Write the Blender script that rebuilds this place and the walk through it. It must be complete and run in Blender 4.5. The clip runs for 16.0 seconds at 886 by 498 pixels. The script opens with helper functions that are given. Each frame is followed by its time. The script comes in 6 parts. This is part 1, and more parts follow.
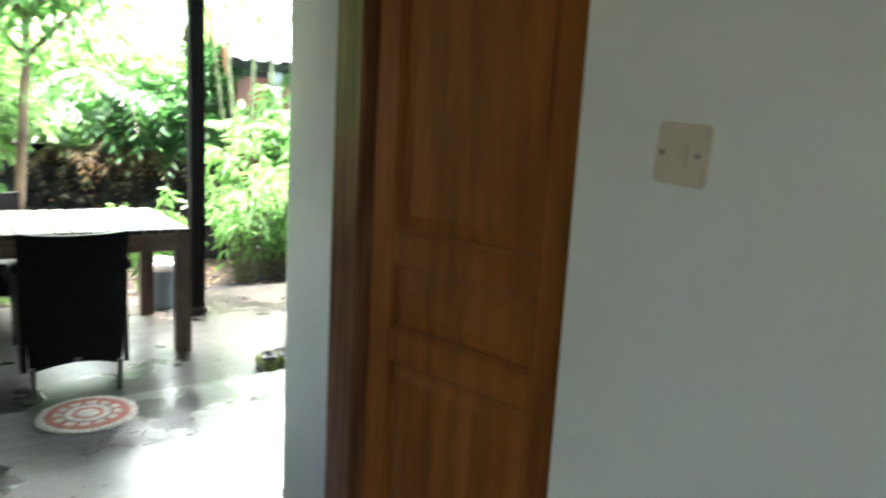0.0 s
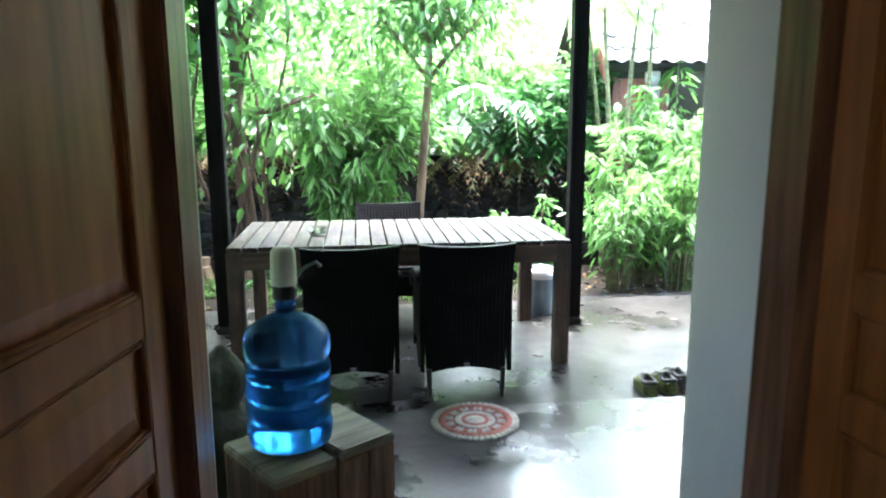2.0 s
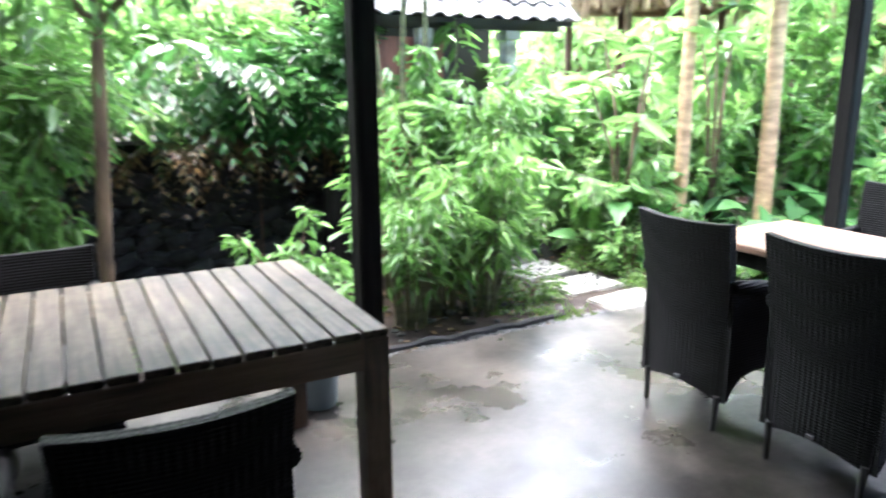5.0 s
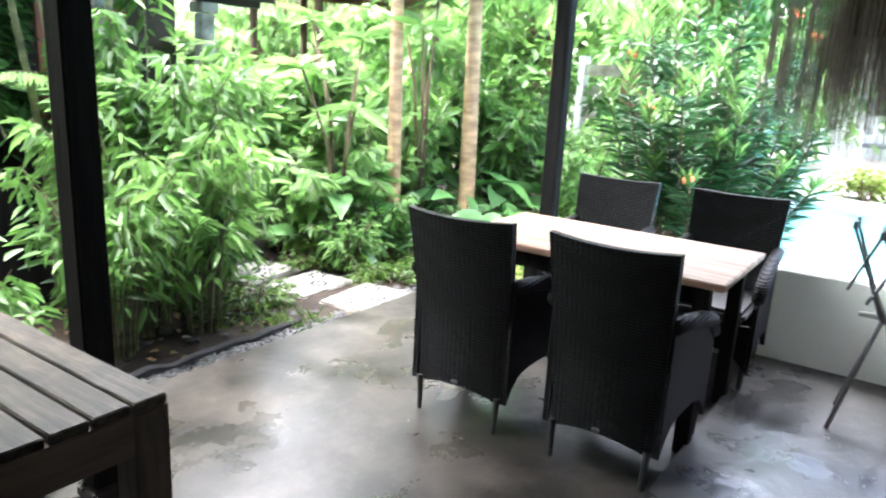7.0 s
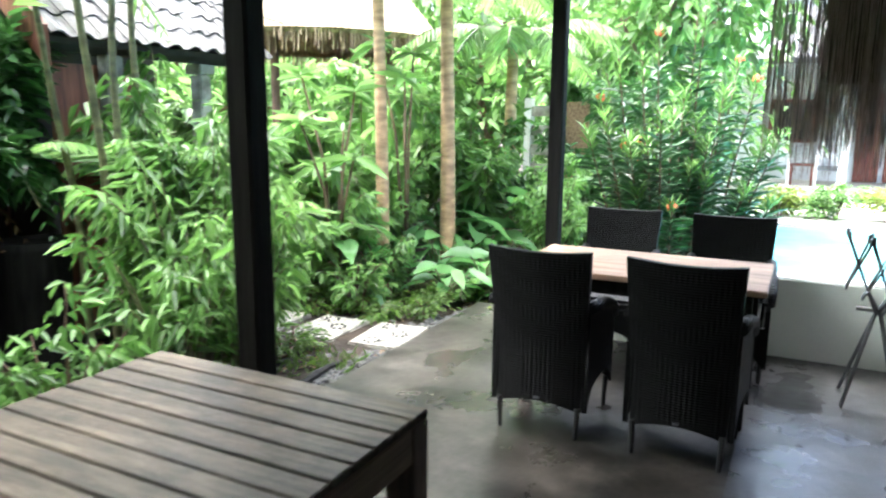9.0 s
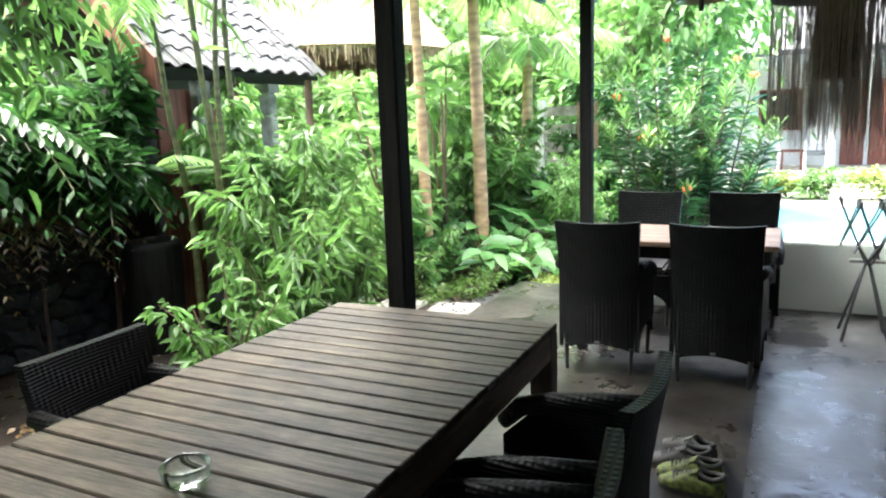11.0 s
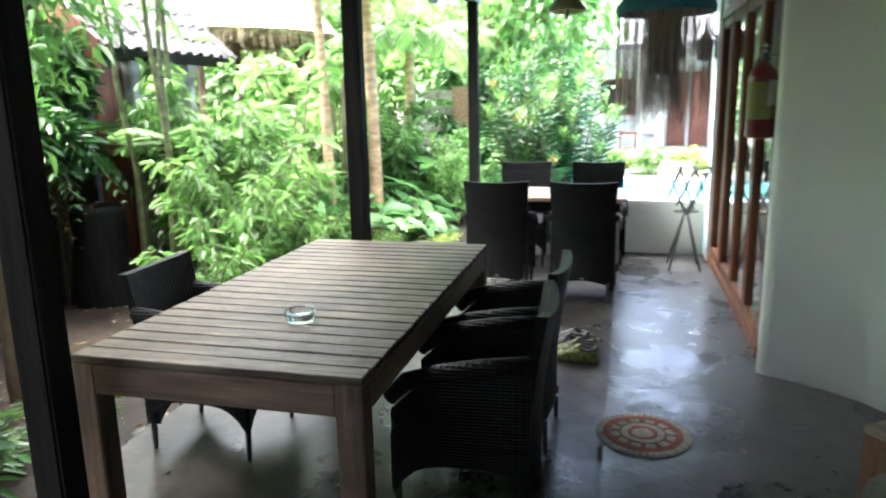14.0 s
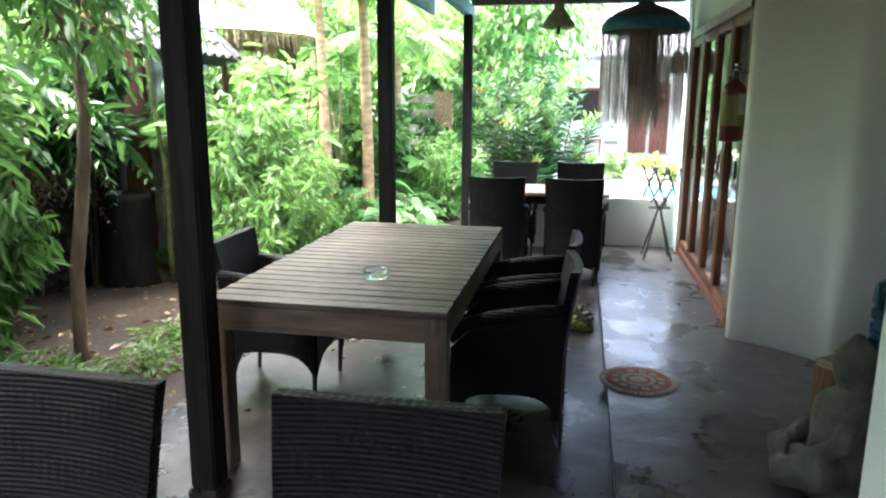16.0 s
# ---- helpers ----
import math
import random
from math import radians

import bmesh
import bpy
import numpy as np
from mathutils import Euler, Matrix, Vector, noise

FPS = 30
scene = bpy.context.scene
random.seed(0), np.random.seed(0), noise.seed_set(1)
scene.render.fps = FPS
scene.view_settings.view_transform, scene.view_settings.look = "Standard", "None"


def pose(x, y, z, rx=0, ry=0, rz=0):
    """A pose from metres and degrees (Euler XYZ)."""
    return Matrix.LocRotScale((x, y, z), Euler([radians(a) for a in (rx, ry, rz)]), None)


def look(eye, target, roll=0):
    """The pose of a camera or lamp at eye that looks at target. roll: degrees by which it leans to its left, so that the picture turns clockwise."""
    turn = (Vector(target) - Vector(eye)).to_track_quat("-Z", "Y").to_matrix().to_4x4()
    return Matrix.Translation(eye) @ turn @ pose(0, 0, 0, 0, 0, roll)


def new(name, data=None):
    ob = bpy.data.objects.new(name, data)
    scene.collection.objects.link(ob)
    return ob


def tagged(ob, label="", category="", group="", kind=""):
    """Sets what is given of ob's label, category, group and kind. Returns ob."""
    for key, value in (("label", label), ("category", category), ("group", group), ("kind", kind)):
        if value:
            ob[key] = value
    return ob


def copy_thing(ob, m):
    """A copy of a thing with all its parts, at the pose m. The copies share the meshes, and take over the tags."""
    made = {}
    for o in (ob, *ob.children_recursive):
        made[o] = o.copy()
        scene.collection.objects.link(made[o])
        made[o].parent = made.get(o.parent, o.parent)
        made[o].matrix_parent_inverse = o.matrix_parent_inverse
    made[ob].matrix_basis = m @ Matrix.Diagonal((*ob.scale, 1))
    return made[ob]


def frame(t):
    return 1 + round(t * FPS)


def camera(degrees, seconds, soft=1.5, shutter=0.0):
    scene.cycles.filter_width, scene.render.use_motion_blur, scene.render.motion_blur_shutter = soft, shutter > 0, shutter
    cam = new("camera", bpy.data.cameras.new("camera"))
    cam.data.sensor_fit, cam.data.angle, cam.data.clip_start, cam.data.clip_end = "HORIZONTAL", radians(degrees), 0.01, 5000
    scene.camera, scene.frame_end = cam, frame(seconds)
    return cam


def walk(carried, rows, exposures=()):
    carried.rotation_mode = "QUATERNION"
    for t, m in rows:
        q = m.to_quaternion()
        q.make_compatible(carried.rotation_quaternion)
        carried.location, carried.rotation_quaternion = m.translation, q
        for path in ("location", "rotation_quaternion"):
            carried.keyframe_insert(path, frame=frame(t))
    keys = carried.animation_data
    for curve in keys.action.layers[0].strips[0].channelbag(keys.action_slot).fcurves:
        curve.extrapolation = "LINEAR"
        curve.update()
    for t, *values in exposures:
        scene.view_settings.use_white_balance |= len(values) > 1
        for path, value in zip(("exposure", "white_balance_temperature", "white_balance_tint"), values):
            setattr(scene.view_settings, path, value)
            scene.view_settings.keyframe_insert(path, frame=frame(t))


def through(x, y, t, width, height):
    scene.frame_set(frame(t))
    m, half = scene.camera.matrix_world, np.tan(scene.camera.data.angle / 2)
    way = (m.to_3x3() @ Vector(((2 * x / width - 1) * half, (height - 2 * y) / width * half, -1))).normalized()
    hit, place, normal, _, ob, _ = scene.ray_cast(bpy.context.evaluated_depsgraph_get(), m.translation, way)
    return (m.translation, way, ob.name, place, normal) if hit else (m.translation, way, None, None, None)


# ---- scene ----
cam = camera(64.4, 16.0, soft=2.1, shutter=0.5)
PATH = [
    (0, (1.106, 2.137, 1.418), (2.261, 3.734, 1.077), 3.2),
    (0.5, (1.088, 2.135, 1.437), (1.98, 3.877, 1.028), 2.2),
    (1, (1.112, 2.183, 1.424), (1.727, 4.041, 1.012), 1.1),
    (1.5, (1.082, 2.205, 1.425), (1.433, 4.133, 1.029), 0.5),
    (2, (1.083, 2.423, 1.452), (1.315, 4.375, 1.083), -0.2),
    (2.5, (1.082, 2.72, 1.465), (1.321, 4.671, 1.094), -0.7),
    (3, (1.13, 3.061, 1.466), (1.354, 5.017, 1.111), -0.3),
    (3.5, (1.168, 3.407, 1.463), (1.432, 5.355, 1.098), -1.5),
    (4, (1.24, 3.736, 1.478), (1.704, 5.638, 1.07), -2.4),
    (4.5, (1.376, 4.088, 1.479), (2.029, 5.93, 1.054), -1.3),
    (5, (1.468, 4.422, 1.488), (2.391, 6.135, 1.024), -0.4),
    (5.2, (1.494, 4.534, 1.499), (2.527, 6.179, 1.021), 0.3),
    (7.3, (1.416, 5.034, 1.469), (3.07, 6.058, 1.006), 2.5),
    (7.5, (1.355, 5.061, 1.473), (3.044, 6.033, 1.028), 2.0),
    (8, (1.249, 5.183, 1.502), (3.009, 6.054, 1.12), 0.8),
    (8.5, (1.039, 5.35, 1.513), (2.815, 6.199, 1.157), 0.3),
    (9, (0.729, 5.475, 1.515), (2.482, 6.366, 1.147), 0.5),
    (9.5, (0.443, 5.529, 1.528), (2.177, 6.442, 1.127), -1.0),
    (9.7, (0.341, 5.54, 1.528), (2.067, 6.468, 1.127), -1.5),
    (11.8, (-0.56, 5.537, 1.525), (1.241, 6.353, 1.226), -2.1),
    (12, (-0.644, 5.545, 1.527), (1.164, 6.353, 1.245), -1.9),
    (12.5, (-0.839, 5.544, 1.514), (0.971, 6.341, 1.215), -0.5),
    (13, (-1.066, 5.51, 1.505), (0.747, 6.276, 1.149), 0.4),
    (13.5, (-1.259, 5.543, 1.512), (0.583, 6.205, 1.101), -0.4),
    (14, (-1.433, 5.601, 1.533), (0.462, 6.089, 1.117), -1.1),
    (14.5, (-1.602, 5.7, 1.529), (0.331, 6.046, 1.151), -1.1),
    (15, (-1.773, 5.809, 1.547), (0.168, 6.144, 1.2), -0.5),
    (15.5, (-1.952, 5.858, 1.528), (-0.02, 6.218, 1.157), 0.2),
    (16, (-2.159, 5.845, 1.526), (-0.235, 6.214, 1.121), 0.4),
]
EXPOSURE = [(0, 5.4, 6000, 8), (0.5, 5.2, 5850, 9), (1.5, 4.98, 5500, 10), (2.5, 4.8, 5350, 10), (3.5, 4.5, 5600, 14), (4.2, 4.2, 5650, 16), (5.0, 3.9, 5600, 15), (8.0, 3.45, 5850, 11), (9.0, 3.15, 5850, 8), (12, 3.4, 6100, 9), (14, 3.75, 5950, 11), (16, 3.7, 6000, 12)]
walk(cam, [(t, look(eye, target, roll)) for t, eye, target, roll in PATH], EXPOSURE)

# ---- world, sun, exposure ----
world = bpy.data.worlds.new("world")
scene.world = world
world.use_nodes = True
wn = world.node_tree.nodes
sky = wn.new("ShaderNodeTexSky")
sky.sky_type = "NISHITA"
sky.sun_disc = False
sky.sun_elevation, sky.sun_rotation = radians(70), radians(8)
sky.air_density, sky.dust_density, sky.ozone_density = 1.0, 8.0, 0.2
wn["Background"].inputs["Strength"].default_value = 0.15
world.node_tree.links.new(sky.outputs[0], wn["Background"].inputs["Color"])
sun_data = bpy.data.lights.new("sun", "SUN")
sun_data.energy, sun_data.angle, sun_data.color = 3.4, radians(100), (1.0, 0.97, 0.92)
sun = new("sun", sun_data)
sun.matrix_world = look((5.5, 19, 26), (4.2, 9.8, 0))

# fill light at an unseen, assumed window, added to brighten the room
room_fill_lamp = bpy.data.lights.new("room_fill_light", "AREA")
room_fill_lamp.shape, room_fill_lamp.size, room_fill_lamp.size_y, room_fill_lamp.energy, room_fill_lamp.color = "RECTANGLE", 1.0, 1.1, 0.24, (1.0, 0.98, 0.84)
new("room_fill_light", room_fill_lamp).matrix_world = look((-0.55, 0.30, 1.6), (0.8, 3.0, 1.4))

WALK = 0.05      # raised walkway along the house
GROUND = -0.12   # garden soil


# ---- materials ----
def mat(name, base, rough=0.6, metal=0.0, var=0.25, scale=3.0, fine=60.0, bump=0.15, tint=None, random_part=0.0, spec=0.5, stretch=(1, 1, 1), island=False):
    """A surface with stains at a large scale, grain at a small one, and relief."""
    m = bpy.data.materials.new(name)
    m.use_nodes = True
    nt = m.node_tree
    n, k = nt.nodes, nt.links
    b = n["Principled BSDF"]
    b.inputs["Roughness"].default_value, b.inputs["Metallic"].default_value = rough, metal
    b.inputs["Specular IOR Level"].default_value = spec
    tc = n.new("ShaderNodeTexCoord")
    mp = n.new("ShaderNodeMapping")
    mp.inputs["Scale"].default_value = stretch
    k.new(tc.outputs["Object"], mp.inputs["Vector"])
    big = n.new("ShaderNodeTexNoise")
    big.inputs["Scale"].default_value, big.inputs["Detail"].default_value = scale, 6
    small = n.new("ShaderNodeTexNoise")
    small.inputs["Scale"].default_value, small.inputs["Detail"].default_value = fine, 4
    k.new(mp.outputs[0], big.inputs["Vector"])
    k.new(mp.outputs[0], small.inputs["Vector"])
    mix = n.new("ShaderNodeMix")
    mix.data_type = "RGBA"
    dark = [c * (1 - var) for c in base]
    light = [min(1, c * (1 + var)) for c in (tint or base)]
    mix.inputs["A"].default_value, mix.inputs["B"].default_value = (*dark, 1), (*light, 1)
    add = n.new("ShaderNodeMath")
    add.operation = "MULTIPLY_ADD"
    add.inputs[1].default_value = 0.35
    k.new(small.outputs["Fac"], add.inputs[0])
    sub = n.new("ShaderNodeMapRange")
    sub.inputs["From Min"].default_value, sub.inputs["From Max"].default_value = 0.3, 0.7
    sub.inputs["To Min"].default_value, sub.inputs["To Max"].default_value = -0.15, 0.8
    k.new(big.outputs["Fac"], sub.inputs["Value"])
    k.new(sub.outputs[0], add.inputs[2])
    k.new(add.outputs[0], mix.inputs["Factor"])
    out = mix.outputs["Result"]
    if random_part:
        if island:
            geo = n.new("ShaderNodeNewGeometry")
            src = geo.outputs["Random Per Island"]
        else:
            info = n.new("ShaderNodeObjectInfo")
            src = info.outputs["Random"]
        hsv = n.new("ShaderNodeHueSaturation")
        mr = n.new("ShaderNodeMapRange")
        mr.inputs["To Min"].default_value, mr.inputs["To Max"].default_value = 1 - random_part, 1 + random_part
        k.new(src, mr.inputs["Value"])
        k.new(mr.outputs[0], hsv.inputs["Value"])
        k.new(out, hsv.inputs["Color"])
        out = hsv.outputs[0]
    k.new(out, b.inputs["Base Color"])
    bp = n.new("ShaderNodeBump")
    bp.inputs["Strength"].default_value, bp.inputs["Distance"].default_value = bump, 0.01
    k.new(small.outputs["Fac"], bp.inputs["Height"])
    k.new(bp.outputs[0], b.inputs["Normal"])
    return m


def leaf_mat(name, base, var=0.42, rough=0.3, through=0.45):
    """Leaves that let some light through, each a little different."""
    m = bpy.data.materials.new(name)
    m.use_nodes = True
    n, k = m.node_tree.nodes, m.node_tree.links
    b = n["Principled BSDF"]
    b.inputs["Roughness"].default_value = rough
    b.inputs["Specular IOR Level"].default_value = 0.5
    geo = n.new("ShaderNodeNewGeometry")
    ramp = n.new("ShaderNodeValToRGB")
    r, g, bl = base
    cr = ramp.color_ramp
    cr.elements[0].color = (r * (1 - var), g * (1 - var), bl * (1 - var), 1)
    cr.elements[1].color = (min(1, r * (1 + 1.05 * var)), g * (1 + var), bl * (1 + 0.4 * var), 1)
    k.new(geo.outputs["Random Per Island"], ramp.inputs["Fac"])
    tc = n.new("ShaderNodeTexCoord")
    nz = n.new("ShaderNodeTexNoise")
    nz.inputs["Scale"].default_value = 3.0
    k.new(tc.outputs["Object"], nz.inputs["Vector"])
    hsv = n.new("ShaderNodeHueSaturation")
    mr = n.new("ShaderNodeMapRange")
    mr.inputs["To Min"].default_value, mr.inputs["To Max"].default_value = 0.6, 1.4
    k.new(nz.outputs["Fac"], mr.inputs["Value"])
    k.new(mr.outputs[0], hsv.inputs["Value"])
    k.new(ramp.outputs[0], hsv.inputs["Color"])
    k.new(hsv.outputs[0], b.inputs["Base Color"])
    tr = n.new("ShaderNodeBsdfTranslucent")
    k.new(hsv.outputs[0], tr.inputs["Color"])
    ms = n.new("ShaderNodeMixShader")
    ms.inputs[0].default_value = through
    k.new(b.outputs[0], ms.inputs[1])
    k.new(tr.outputs[0], ms.inputs[2])
    k.new(ms.outputs[0], n["Material Output"].inputs["Surface"])
    return m


def wood_mat(name, base, tint, rough=0.5, along="X", scale=1.0, random_part=0.12, bump=0.2, var=0.35):
    """Sawn wood with grain along one axis."""
    s = {"X": (1.2, 14, 14), "Y": (14, 1.2, 14), "Z": (14, 14, 1.2)}[along]
    return mat(name, base, rough, var=var, scale=2.2 * scale, fine=9 * scale, bump=bump, tint=tint, random_part=random_part, stretch=s)


def weave_mat(name, base):
    """Flat woven rattan strips, dark and slightly shiny."""
    m = mat(name, base, 0.5, var=0.3, scale=5, fine=120, bump=0.1, spec=0.11)
    n, k = m.node_tree.nodes, m.node_tree.links
    b = n["Principled BSDF"]
    tc = n.new("ShaderNodeTexCoord")
    wz = n.new("ShaderNodeTexWave")
    wz.bands_direction, wz.inputs["Scale"].default_value = "Z", 26
    wx = n.new("ShaderNodeTexWave")
    wx.bands_direction, wx.inputs["Scale"].default_value = "X", 14
    wy = n.new("ShaderNodeTexWave")
    wy.bands_direction, wy.inputs["Scale"].default_value = "Y", 14
    for w in (wz, wx, wy):
        k.new(tc.outputs["Object"], w.inputs["Vector"])
    mx = n.new("ShaderNodeMath")
    mx.operation = "MULTIPLY"
    k.new(wx.outputs["Fac"], mx.inputs[0])
    k.new(wy.outputs["Fac"], mx.inputs[1])
    ad = n.new("ShaderNodeMath")
    ad.operation = "ADD"
    k.new(mx.outputs[0], ad.inputs[0])
    k.new(wz.outputs["Fac"], ad.inputs[1])
    bp = n.new("ShaderNodeBump")
    bp.inputs["Strength"].default_value, bp.inputs["Distance"].default_value = 0.8, 0.0035
    k.new(ad.outputs[0], bp.inputs["Height"])
    k.new(bp.outputs[0], b.inputs["Normal"])
    return m


def glass_mat(name, color, rough=0.02, ior=1.45):
    m = bpy.data.materials.new(name)
    m.use_nodes = True
    b = m.node_tree.nodes["Principled BSDF"]
    b.inputs["Base Color"].default_value = (*color, 1)
    b.inputs["Transmission Weight"].default_value = 1.0
    b.inputs["Roughness"].default_value = rough
    b.inputs["IOR"].default_value = ior
    return m


def wet_concrete(name, base, tint, rough_low, rough_high, scale=1.1, coat=0.55, ripple=0.34):
    """Polished cement with cloudy stains, scuffed and damp so that the gloss varies."""
    m = mat(name, base, 0.3, var=0.35, scale=scale, fine=18, bump=0.02, tint=tint)
    n, k = m.node_tree.nodes, m.node_tree.links
    b = n["Principled BSDF"]
    tc = n.new("ShaderNodeTexCoord")
    nz = n.new("ShaderNodeTexNoise")
    nz.inputs["Scale"].default_value, nz.inputs["Detail"].default_value, nz.inputs["Roughness"].default_value = 1.6, 7, 0.65
    k.new(tc.outputs["Object"], nz.inputs["Vector"])
    mr = n.new("ShaderNodeMapRange")
    mr.inputs["From Min"].default_value, mr.inputs["From Max"].default_value = 0.35, 0.65
    mr.inputs["To Min"].default_value, mr.inputs["To Max"].default_value = rough_low, rough_high
    k.new(nz.outputs["Fac"], mr.inputs["Value"])
    k.new(mr.outputs[0], b.inputs["Roughness"])
    b.inputs["Coat Weight"].default_value, b.inputs["Coat Roughness"].default_value = coat, 0.2
    w = n.new("ShaderNodeTexNoise")
    w.inputs["Scale"].default_value, w.inputs["Detail"].default_value = 5, 3
    k.new(tc.outputs["Object"], w.inputs["Vector"])
    bp = n.new("ShaderNodeBump")
    bp.inputs["Strength"].default_value, bp.inputs["Distance"].default_value = ripple, 0.02
    k.new(w.outputs["Fac"], bp.inputs["Height"])
    k.new(bp.outputs[0], b.inputs["Normal"])
    return m


